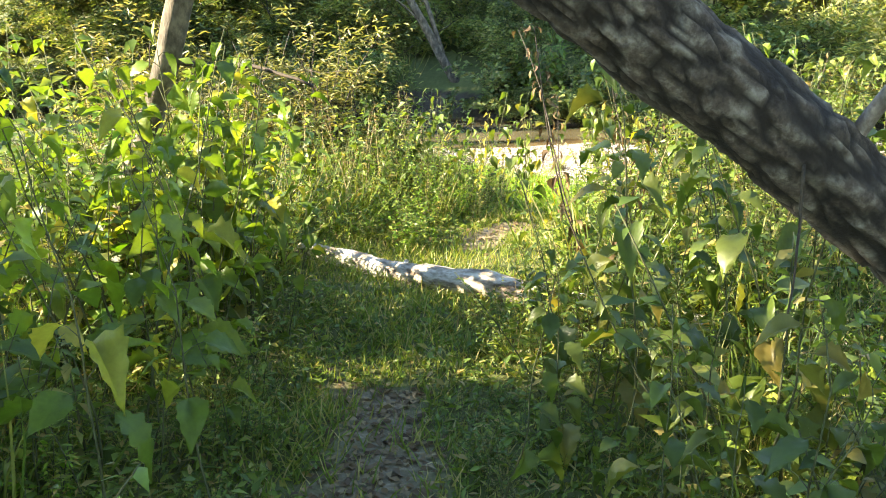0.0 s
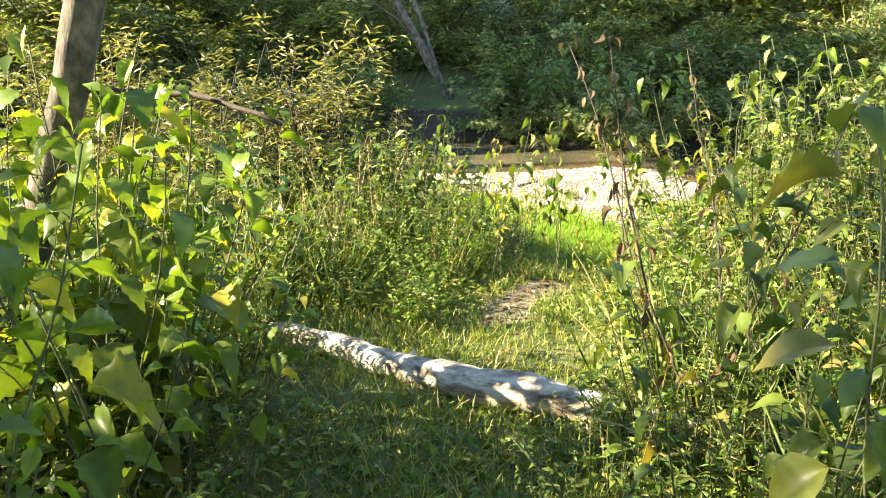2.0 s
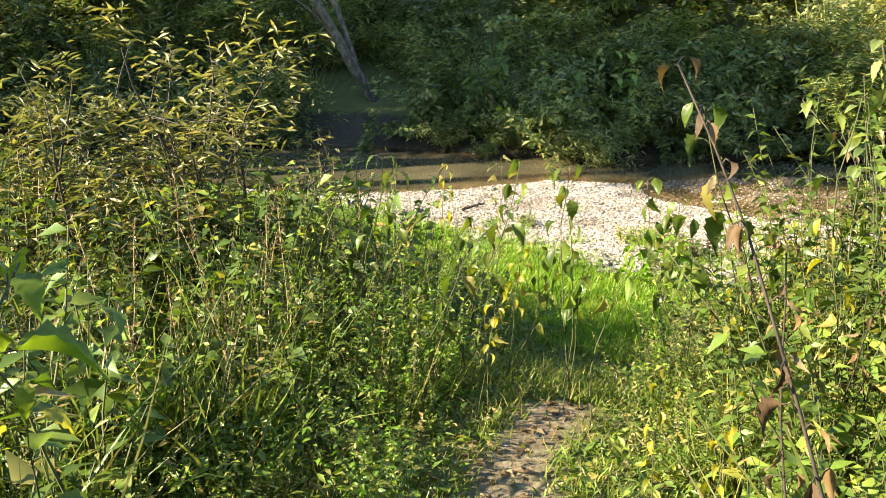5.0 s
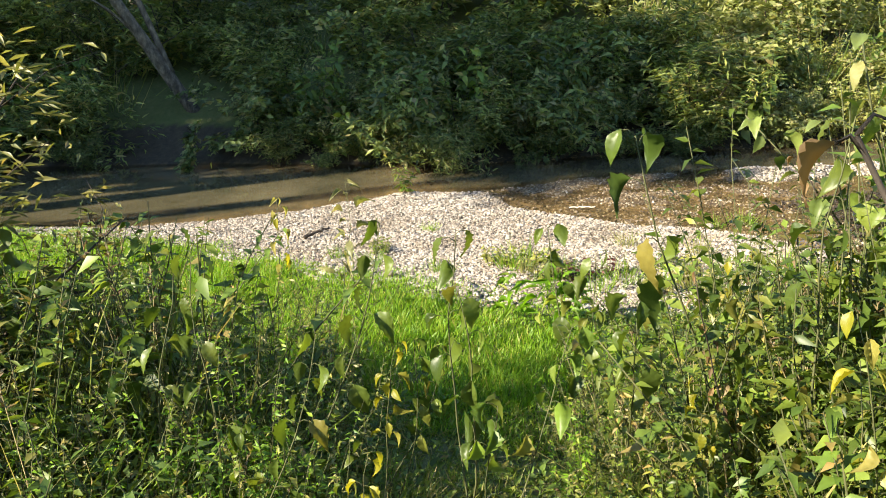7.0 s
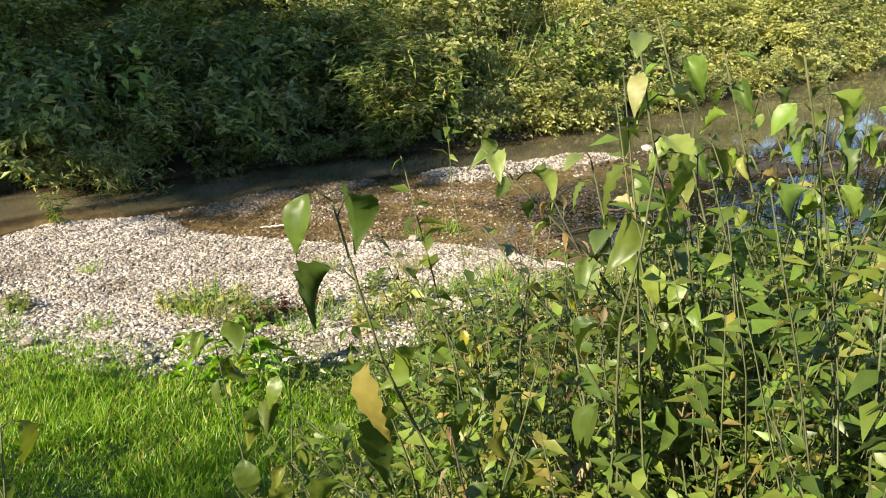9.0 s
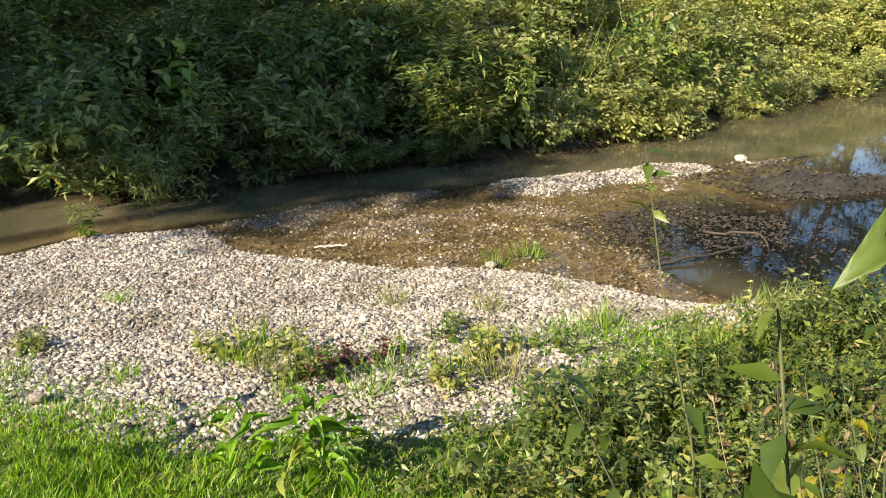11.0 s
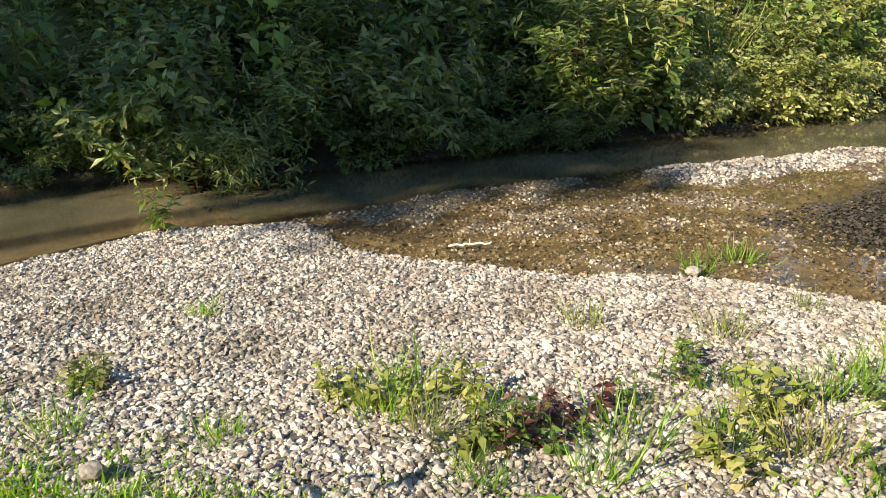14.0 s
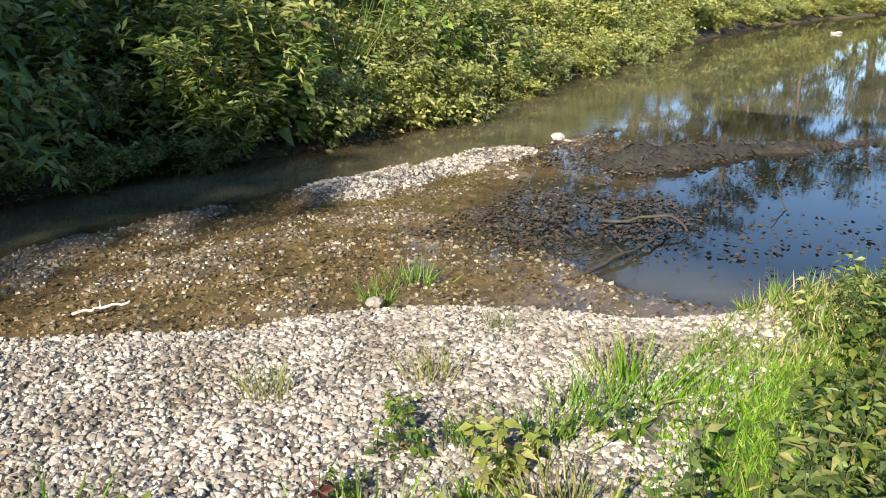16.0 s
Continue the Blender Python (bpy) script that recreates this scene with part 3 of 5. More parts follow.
def tree(seed, h, crown, leaves, L, name="bank_tree", mat=None, clear=0.16):
    """A tree: tapered trunk, limbs that fork twice, clumps of leaves with gaps."""
    rng = np.random.RandomState(seed)
    root = new(name)
    trunk = bent((0, 0, -0.3), (rng.normal(0, 0.08), rng.normal(0, 0.08), 1), h * 0.85, 10, rng, 0.05)
    part("trunk", tube(trunk, 0.026 * h, 0.006 * h, 9, 0.08, rng), M_BARK, root)
    tubes, tips = [], []
    for i in range(16):
        b = along(trunk, np.array([rng.uniform(clear, 1)]))[0]
        d = rand_dirs(rng, 1, 0.05, 0.9)[0]
        limb = bent(b, d, crown * rng.uniform(0.6, 1.0), 6, rng, 0.12)
        tubes.append(tube(limb, 0.009 * h, 0.02, 5))
        for j in range(6):
            b2 = along(limb, np.array([rng.uniform(0.35, 1)]))[0]
            tw = bent(b2, rand_dirs(rng, 1, -0.3, 0.9)[0], crown * rng.uniform(0.25, 0.5), 4, rng, 0.15)
            tubes.append(tube(tw, 0.025, 0.006, 4))
            tips.append(tw)
    tagged(part("limb_work", join(*tubes), M_BARK, root), kind="stuff")
    k = rng.randint(0, len(tips), leaves)
    P = np.array([along(tips[i], np.array([s]))[0] for i, s in zip(k, rng.uniform(0.1, 1, leaves))]) + rng.normal(0, 0.22, (leaves, 3))
    D = rand_dirs(rng, leaves, -0.9, 0.5)
    S = L * rng.uniform(0.6, 1.2, leaves)
    tagged(part("crown", blades(P, D, facing(D, rng, 0.6), S, S * 0.6, LEAF_TINY), mat or M_TREE, root), kind="stuff")
    return root


USED = set()


def put(variant, x, y, scale=1.0, turn=None, sink=0.0, z=None, tilt=(0, 0), label="", category="", group=""):
    """Stands a plant on the ground: the first time the plant itself, then copies."""
    z = height(x, y) if z is None else z
    turn = random.uniform(0, 360) if turn is None else turn
    m = pose(x, y, z - sink, tilt[0], tilt[1], turn) @ Matrix.Scale(scale, 4)
    if variant.name in USED:
        ob = copy_thing(variant, m)
    else:
        USED.add(variant.name)
        variant.matrix_basis = m
        ob = variant
    return tagged(ob, label, category, group)


def full(variant, k):
    """The factor that brings a copy of this plant to k times its built size."""
    return k / variant.scale[0] if variant.name in USED else k


random.seed(3)

# far bank: shrubs along the water's edge, in the shade and in the sun; pale vine colour adds to the sun
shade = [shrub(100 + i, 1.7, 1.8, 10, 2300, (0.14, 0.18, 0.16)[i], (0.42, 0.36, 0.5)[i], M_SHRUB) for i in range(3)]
bright = [shrub(110 + i, 1.7, 1.9, 10, 2500, 0.15, 0.5, M_SUNLIT_VINE, "vine_shrub", 0.10) for i in range(3)]
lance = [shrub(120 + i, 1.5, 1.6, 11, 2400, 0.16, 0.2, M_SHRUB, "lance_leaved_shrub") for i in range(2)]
for row, (off, sc, n) in enumerate(((0.12, 0.72, 74), (0.55, 1.1, 60), (1.3, 1.35, 48), (2.6, 1.6, 34), (4.6, 2.1, 26), (7.5, 2.8, 18))):
    for i in range(n):
        x = -15 + (44.0 * i + random.uniform(-14, 14)) / n + row * 0.37
        if -1.9 < x < 0.7 and row < 3:
            continue
        y = float(np.interp(x, FAR[:, 0], FAR[:, 1])) + off + random.uniform(-0.15, 0.25)
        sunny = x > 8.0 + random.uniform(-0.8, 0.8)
        kinds, lab, grp = (bright, "yellow-green vine-covered shrub overhanging the stream, leaf colour paled for sunlight", "sunny bank shrubs") if sunny else (
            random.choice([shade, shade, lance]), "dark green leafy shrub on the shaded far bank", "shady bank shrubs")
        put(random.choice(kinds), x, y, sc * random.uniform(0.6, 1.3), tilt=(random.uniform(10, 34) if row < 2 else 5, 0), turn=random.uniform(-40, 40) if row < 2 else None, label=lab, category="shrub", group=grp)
# the far reaches of the pool
for i in range(46):
    x = 28 + 34.0 * i / 46 + random.uniform(-0.4, 0.4)
    y = float(np.interp(x, FAR[:, 0], FAR[:, 1])) + random.uniform(0.2, 1.4)
    put(random.choice(bright), x, y, random.uniform(1.1, 1.9), tilt=(12, 0), turn=random.uniform(-40, 40), label="yellow-green shrub at the far end of the pool", category="shrub", group="pool shrubs")
for x, y, s in ((30, 18.2, 1.6), (33, 18.4, 1.8), (36, 18.3, 1.7), (39, 18.4, 1.6), (42, 18.4, 1.8), (45, 18.3, 1.7), (49, 17.6, 1.8), (53, 17.2, 1.9), (57, 16.6, 2.0), (61, 16, 2.0), (64, 14.6, 3.6), (63, 12.6, 3.4), (60, 16.4, 3.6), (62, 10.6, 3.6), (66, 13.4, 4.2), (56, 17.4, 3.4), (58, 10.4, 2.9), (53, 8.8, 2.6), (48, 8.4, 1.9), (43, 7.2, 1.8), (38, 6.2, 1.9), (33, 5.6, 1.8), (28, 5.4, 1.7), (24, 5.5, 1.6), (20, 5.4, 1.6), (16.5, 5.6, 1.5)):
    put(random.choice(bright), x, y, s, label="yellow-green shrub at the far end of the pool", category="shrub", group="pool shrubs")

for i in range(15):
    put(random.choice(bright), 34 + 2.2 * i, 20.5 + random.uniform(-0.6, 0.6) - 0.07 * i, random.uniform(2.6, 3.8), label="yellow-green shrub at the far end of the pool", category="shrub", group="pool shrubs")

for i in range(26):
    x = random.uniform(-5.5, 1.4)
    y = float(np.interp(x, FAR[:, 0], FAR[:, 1])) + random.uniform(1.7, 4.5)
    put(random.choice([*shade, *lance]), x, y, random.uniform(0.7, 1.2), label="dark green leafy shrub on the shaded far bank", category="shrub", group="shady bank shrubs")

# tall stalks above the far shrubs
reed = [grass_tuft(130 + i, 1.3, 70, 0.22, M_ROUGH, "tall_grass_clump", 0.013, 5) for i in range(2)]
for i in range(22):
    x = random.uniform(-6, 16)
    y = float(np.interp(x, FAR[:, 0], FAR[:, 1])) + random.uniform(0.9, 3.6)
    put(random.choice(reed), x, y, random.uniform(0.7, 1.3), label="tall rough grass with straw seed heads among shrubs", category="grass", group="far bank grasses")

edge_weeds = [herb_clump(360 + i, 0.9, 6, 26, 0.15, 0.12, (M_SHRUB, M_WILLOW, M_HERB)[i], "bank_edge_weed", (0.42, 0.22, 0.5)[i]) for i in range(3)]
for i in range(90):
    x = random.uniform(-3, 14)
    y = float(np.interp(x, FAR[:, 0], FAR[:, 1])) + random.uniform(0.05, 1.6)
    if -1.9 < x < 0.7:
        continue
    put(random.choice(edge_weeds), x, y, random.uniform(0.6, 1.5), tilt=(random.uniform(0, 35), 0), turn=random.uniform(-40, 40), label="large-leaved weed hanging over the far water's edge", category="weed", group="far edge weeds")

# trees: far bank, the pool's end, and unseen ones added behind and beside the trail and stream for shade
trees = [tree(140 + i, 10.5 + i, 3.4, 5200, 0.22) for i in range(3)]
for x, y, s in ((-14, 24, 1.1), (-7, 26, 1.2), (-1, 25, 1.1), (5, 25, 1.0), (12, 25, 1.1), (19, 25, 0.75), (27, 25, 0.65), (36, 25, 0.8), (45, 24, 1.1), (56, 22, 1.0), (64, 19, 0.9), (68, 12, 0.9), (66, 6, 1.0), (58, 1, 1.1), (46, -2, 1.0), (34, -4, 1.0), (22, -5, 1.0), (13, -6, 0.9),
                (-11.5, 18.4, 0.95), (-15, 19.6, 1.1), (-13, 19.8, 1.05), (-19, 19.8, 1.3), (5.8, 0.6, 0.8), (4.2, -3.4, 0.8), (-3.6, -3.9, 0.85), (7.5, 4, 0.7), (0.5, -5.5, 0.9), (-12, -0.2, 1.0), (-6.5, -0.2, 0.8), (-5.4, 0.1, 0.6), (-5.7, 1.3, 0.34), (-5.7, 2.8, 0.25), (-8.6, -0.3, 0.9), (-14, -2.5, 1.1), (-4, -8.7, 1.0), (6, -9, 1.0), (22.5, 24.5, 1.0), (16, 24.5, 0.95), (26, 24, 0.95), (30.5, 24.5, 0.85), (74, 16, 1.1), (73, 9, 1.0), (61, 5, 1.0), (52, 2, 1.0), (70, 21, 1.0), (60, 18.5, 0.55), (55, 19.5, 0.55), (50, 19.5, 0.5), (45, 20, 0.5), (40, 20, 0.45), (35, 20, 0.4), (65, 16, 0.6), (67, 14, 0.6), (66, 10.5, 0.6), (62, 8.5, 0.6), (56, 7, 0.55), (30, 20, 0.35)):
    put(random.choice(trees), x, y, s, label="tall leafy bank tree with a forking crown", category="tree", group="trees round the stream")

# Unseen trees left of the stream, added so their crowns shade the far bank.
high = [tree(146 + i, 13.0, 1.9, 1900, 0.24, "tall_tree", None, 0.86) for i in range(2)]
for x, y, s in ((-12, 15.4, 1.0), (-13.5, 16.2, 1.0), (-12.5, 17.8, 0.95), (-14.8, 19.0, 1.0), (-12.4, 15.1, 1.06), (-14.0, 16.6, 1.08), (-12.6, 14.7, 1.04)):
    put(random.choice(high), x, y, s, label="unseen tall tree with a clear trunk, its high crown added to shade the far bank", category="tree", group="trees round the stream")

# a grey forked trunk leaning over the water on the far bank
rng = np.random.RandomState(7)
lean = new("forked_tree")
lean.location = (-0.02, 19.5, height(-0.02, 19.5))
part("trunk", tube(bent((0, 0, -0.3), (-0.63, 0.05, 1), 4.6, 12, rng, 0.03), 0.12, 0.06, 9, 0.08, rng), M_OLDBARK, lean)
part("second_trunk", tube(bent((-0.42, 0.0, 0.6), (-0.40, 0.1, 1), 3.8, 9, rng, 0.04), 0.06, 0.035, 8, 0.08, rng), M_OLDBARK, lean)
part("side_limb", tube(bent((-0.75, 0.0, 1.1), (-0.9, -0.2, 0.9), 1.6, 8, rng, 0.08), 0.03, 0.012, 6, 0.08, rng), M_OLDBARK, lean)
tagged(lean, "grey-brown forked trunk leaning over the bare far bank", "tree")

# the leaning tree over the trail, with plated bark
def leaning_tree():
    root = new("leaning_tree")
    root.location = (2.72, 2.32, height(2.72, 2.32))
    rng = np.random.RandomState(11)
    z0 = root.location.z
    way = [(0, 0, -0.25), (-0.55, -0.09, 0.42), (-1.15, -0.18, 0.86), (-1.95, -0.35, 2.515 - z0), (-2.7, -0.45, 3.05 - z0), (-3.6, -0.6, 3.72 - z0), (-4.8, -0.8, 4.8 - z0)]
    way = np.array(way)
    fine = along(way, np.linspace(0, 1, 90))
    for _ in range(6):
        fine[1:-1] = (fine[:-2] + 2 * fine[1:-1] + fine[2:]) / 4
    fine = along(fine, np.linspace(0, 1, 330))
    sides = 60
    V, F = tube(fine, 0.118, 0.072, sides)
    body = len(fine) * sides
    c = np.repeat(fine, sides, 0)
    out = V[:body] - c
    run = np.repeat(np.cumsum(np.r_[0, np.linalg.norm(np.diff(fine, axis=0), axis=1)]), sides)
    ang = np.tile(np.arange(sides) * 2 * np.pi / sides, len(fine))
    lift, deep = [], []
    for a, r in zip(ang, run):
        q = Vector((math.cos(a) * 2.5, math.sin(a) * 2.5, r * 7.5))
        q += Vector((noise.noise(q), noise.noise(q + Vector((9, 0, 0))), noise.noise(q + Vector((0, 9, 0))))) * 0.5
        dd = noise.voronoi(q)[0]
        plate = min(1.0, max(0.0, (dd[1] - dd[0]) * 4.5 - 0.4))
        deep.append(plate)
        lift.append(0.13 * plate * (0.8 + 0.8 * noise.noise(q * 1.3)) + 0.025 * noise.noise(q * 4) + 0.10 * noise.noise(q * 0.5))
    V[:body] = c + out * (1 + np.array(lift)[:, None])
    ob = part("trunk", (V, F), M_TRUNK, root)
    col = ob.data.color_attributes.new("furrow", "FLOAT_COLOR", "POINT")
    full = np.ones((len(V), 4), np.float32)
    full[:body, 0] = deep
    col.data.foreach_set("color", full.ravel())
    # Limbs and crown lie above the view, added to dim the sky over the trail.
    tips = [bent(fine[rng.randint(285, 329)], rand_dirs(rng, 1, 0.2, 1.2)[0], rng.uniform(0.9, 2.2), 6, rng, 0.14) for _ in range(26)]
    tagged(part("limb_work", join(*[tube(q, 0.03, 0.006, 5) for q in tips]), M_BARK, root), kind="stuff")
    n = 4200
    P = np.array([along(tips[i], np.array([q]))[0] for i, q in zip(rng.randint(0, 26, n), rng.uniform(0.2, 1, n))]) + rng.normal(0, 0.2, (n, 3))
    D = rand_dirs(rng, n, -0.9, 0.5)
    S = 0.15 * rng.uniform(0.6, 1.2, n)
    tagged(part("crown", blades(P, D, facing(D, rng, 0.6), S, S * 0.6, LEAF_TINY), M_TREE, root), kind="stuff")
    for k, d3, l in ((150, (0.1, -0.3, 0.9), 0.5), (205, (0.3, 0.5, 0.8), 0.7), (250, (-0.2, -0.6, 0.6), 0.6)):
        part("branch", tube(bent(fine[k], d3, l, 6, rng, 0.1), 0.022, 0.008, 7, 0.08, rng), M_BARK, root)
    for k, l in ((140, 0.45), (158, 0.35)):
        part("hanging_vine", tube(bent(fine[k] + np.array((0, -0.1, -0.03)), (0.05, 0, -1), l, 8, rng, 0.08), 0.004, 0.002, 5), M_TWIG, root, "thin dark hanging vine")
    return tagged(root, "rough-barked trunk leaning low across the trail", "tree")


leaning_tree()

# the bleached log across the trail
def fallen_log(a, b, r0, r1, seed):
    rng = np.random.RandomState(seed)
    root = new("fallen_log")
    root.location = (*a, height(*a))
    n = 40
    pts = []
    for t in np.linspace(0, 1, n):
        x, y = a[0] + (b[0] - a[0]) * t, a[1] + (b[1] - a[1]) * t + 0.05 * math.sin(t * 7)
        r = r0 + (r1 - r0) * t
        pts.append((x - a[0], y - a[1], height(x, y) + r * 0.75 + 0.015 * math.sin(t * 11) - root.location.z))
    V, F = tube(pts, r0, r1, 14)
    body = len(pts) * 14
    c = np.repeat(np.array(pts), 14, 0)
    k = np.array([1 + 0.16 * noise.noise(Vector(p) * 5) + 0.08 * noise.noise(Vector(p) * 17) for p in V[:body]])
    V[:body] = c + (V[:body] - c) * k[:, None]
    part("trunk", (V, F), M_DEAD, root)
    for t, l in ((0.45, 0.05), (0.8, 0.04)):
        p = along(np.array(pts), np.array([t]))[0]
        part("branch_stub", tube(bent(p, rand_dirs(rng, 1, 0.2, 0.9)[0], l + r0, 4, rng, 0.1), 0.022, 0.012, 6), M_DEAD, root)
    return tagged(root, "bleached fallen log with peeling bark lying across the grass", "log")


fallen_log((-1.0, 5.62), (0.60, 4.70), 0.06, 0.098, 5)
fallen_log((0.70, 4.66), (2.3, 4.0), 0.08, 0.06, 6)

# willow bush beside the trail
willow = [shrub(150 + i, 1.75, 1.6, 15, 3400, 0.10, 0.2, M_WILLOW, "willow_bush", 0.03) for i in range(2)]
for i, (x, y, s) in enumerate(((-1.3, 8.2, 0.98), (-2.1, 8.3, 0.95), (-3.0, 8.6, 1.0), (-2.6, 7.6, 0.6))):
    put(willow[i % 2], x, y, s, label="feathery willow bush with narrow olive-brown leaves", category="shrub", group="willow bushes")

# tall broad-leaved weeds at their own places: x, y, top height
# Dull leaf, darker than the crowned weeds': the right side's shade is in its colour.
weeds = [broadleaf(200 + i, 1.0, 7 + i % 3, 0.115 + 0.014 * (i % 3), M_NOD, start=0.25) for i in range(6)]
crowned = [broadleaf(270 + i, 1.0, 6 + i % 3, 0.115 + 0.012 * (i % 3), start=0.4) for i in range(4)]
thin = [broadleaf(240 + i, 1.0, 5 + i, 0.09, M_NOD, start=0.5, width=0.56, droop=(-1.35, -0.5), taper=0.25) for i in range(3)]
# Two of three take the darker shrub leaf, in place of thicket shade.
dull = [broadleaf(260 + i, 1.0, 15, 0.056, (M_HERB, M_SHRUB, M_SHRUB)[i], start=0.15, width=0.6, droop=(-1.2, 0.0), taper=0.2) for i in range(3)]
yweeds = [broadleaf(210 + i, 1.0, 7, 0.078, M_YELLOW, None, "yellowing_weed", (-1.2, -0.1), 0.5, None, 0.55, 0.2) for i in range(2)]
dry = [broadleaf(220 + i, 1.0, 11, 0.052, M_DRY, M_TWIG, "withered_weed", (-1.4, -0.7), 0.3) for i in range(3)]


def stand(kinds, spots, label, group, lean_by=5):
    for i, (x, y, top) in enumerate(spots):
        h = max(0.25, top - height(x, y))
        kind = kinds[i % len(kinds)]
        if kind.name in USED:
            h /= kind.scale[0]
        put(kind, x, y, h, tilt=(random.uniform(-lean_by, lean_by), random.uniform(-lean_by, lean_by)), label=label, category="weed", group=group)


stand(crowned, [(-1.25, 3.2, 2.50), (-1.01, 3.6, 2.59), (-0.98, 2.9, 2.31), (-0.97, 4.2, 2.40), (-1.12, 2.7, 2.45), (-0.92, 3.3, 2.06), (-0.83, 2.2, 2.50), (-0.62, 2.45, 2.36), (-1.5, 3.9, 2.5), (-1.6, 3.0, 2.6),
              (-0.85, 3.0, 2.32), (-0.78, 3.45, 2.06), (-1.3, 4.4, 2.55), (-0.95, 4.45, 2.5), (-1.0, 5.2, 2.03), (-1.05, 4.65, 2.11), (-1.0, 4.35, 1.88), (-1.5, 4.9, 2.2), (-1.35, 2.3, 2.5), (-2.0, 3.5, 2.6), (-1.9, 4.4, 2.5), (-1.15, 3.9, 2.62), (-0.88, 3.9, 2.2), (-1.4, 3.4, 2.66), (-1.7, 3.6, 2.4), (-1.1, 3.05, 2.55), (-1.45, 2.75, 2.3), (-0.75, 4.0, 1.9), (-1.2, 2.5, 2.2), (-0.9, 2.65, 2.05), (-1.6, 4.2, 2.3), (-1.25, 4.75, 2.35), (-0.8, 4.6, 1.75), (-0.72, 2.95, 1.8)],
      "sunlit broad-leaved weed with large drooping leaves beside the trail", "weeds beside the trail")
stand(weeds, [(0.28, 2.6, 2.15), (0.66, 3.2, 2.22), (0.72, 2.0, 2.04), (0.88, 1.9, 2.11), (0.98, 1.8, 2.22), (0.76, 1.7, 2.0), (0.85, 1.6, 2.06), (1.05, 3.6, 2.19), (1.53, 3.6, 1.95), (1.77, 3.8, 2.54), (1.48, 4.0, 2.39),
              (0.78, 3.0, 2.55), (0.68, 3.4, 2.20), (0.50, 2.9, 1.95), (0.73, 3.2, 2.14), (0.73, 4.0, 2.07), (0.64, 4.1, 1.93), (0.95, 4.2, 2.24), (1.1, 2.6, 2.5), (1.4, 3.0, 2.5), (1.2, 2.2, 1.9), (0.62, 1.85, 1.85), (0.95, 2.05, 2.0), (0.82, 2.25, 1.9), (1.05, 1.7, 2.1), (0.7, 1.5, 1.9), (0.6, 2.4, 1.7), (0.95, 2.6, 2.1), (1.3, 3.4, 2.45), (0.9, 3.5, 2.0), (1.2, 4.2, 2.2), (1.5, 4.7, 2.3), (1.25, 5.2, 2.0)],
      "broad-leaved weed with large dull green leaves, darkened for shade", "weeds beside the trail")
stand(thin, [(0.66, 7.03, 1.94), (1.42, 7.3, 1.82), (1.38, 7.0, 1.86), (-0.03, 7.2, 1.91), (-0.14, 6.9, 1.85), (-0.4, 8.0, 1.63), (2.4, 6.85, 2.2),
              (2.34, 8.3, 1.2), (2.3, 7.8, 1.4), (3.71, 8.0, 1.05), (3.3, 7.6, 1.15), (4.16, 8.3, 0.9), (3.6, 7.4, 1.3)],
      "tall weed with hanging green leaves at the edge of the thicket", "weeds above the gravel bar")
stand(dull, [(2.4, 6.9, 2.12), (2.85, 7.05, 2.34), (2.4, 6.8, 2.25), (3.05, 7.0, 2.26), (2.4, 6.7, 2.5), (2.55, 6.85, 2.35), (2.7, 6.95, 2.55), (2.5, 6.75, 2.45), (2.65, 6.9, 2.6), (2.95, 6.9, 2.45), (2.5, 6.5, 2.4), (2.35, 6.6, 2.0), (2.75, 6.8, 2.3), (3.15, 6.95, 2.4), (2.6, 6.6, 2.2), (2.8, 6.7, 2.5), (3.0, 6.75, 2.35), (2.6, 7.7, 1.5), (2.45, 7.9, 1.3), (2.85, 7.9, 1.4), (2.7, 7.4, 1.55), (3.0, 7.5, 1.55)],
      "tall weed with many small dull leaves, darkened for thicket shade", "weeds above the gravel bar", 3)
stand(dry, [(2.5, 6.8, 2.2), (2.7, 6.9, 2.3), (2.6, 7.5, 1.5), (2.4, 7.0, 1.7), (2.9, 6.95, 2.0)], "withered brown stalk with curled hanging leaves", "withered stalks")
stand(yweeds, [(2.4, 6.75, 1.8), (2.6, 6.85, 1.6), (0.6, 5.6, 1.62), (0.72, 5.4, 1.61), (0.45, 7.28, 1.58), (0.26, 10.7, 1.36), (0.20, 6.62, 1.6), (2.4, 7.6, 1.45), (1.35, 6.7, 1.5)], "yellowing weed with pale hanging leaves", "yellowing weeds")
stand(dry, [(1.0, 4.8, 2.75), (1.15, 4.9, 2.6), (0.9, 5.05, 2.2), (3.9, 8.5, 1.5)], "withered brown stalk with curled hanging leaves", "withered stalks")

nodding = [broadleaf(280 + i, 1.0, 4, 0.082 + 0.008 * i, (M_NOD, M_HERB, M_NOD)[i], start=0.66, width=0.58, droop=(-1.4, -0.8), taper=0.2) for i in range(3)]
stand(nodding, [(0.67, 6.9, 1.98), (0.62, 6.82, 1.72), (1.36, 7.24, 1.84), (1.42, 7.32, 1.70), (1.56, 7.43, 1.72), (1.81, 7.04, 2.3), (1.68, 6.62, 2.3), (1.95, 6.57, 2.2), (2.23, 7.28, 1.9), (0.52, 7.45, 1.5), (0.68, 6.6, 1.8), (-0.17, 6.96, 1.45), (0.26, 6.69, 1.5), (2.05, 7.62, 1.6), (3.3, 8.78, 0.95)],
      "tall weed with a few large nodding leaves at its top", "weeds above the gravel bar", 2)
mass = [(x, y, top) for x, y, top in ((2.3 + 1.35 * random.random(), 7.2 + 1.1 * random.random(), 1.2 + 0.55 * random.random()) for _ in range(12)) if x > 2.25 + 0.9 * (y - 7.3)]
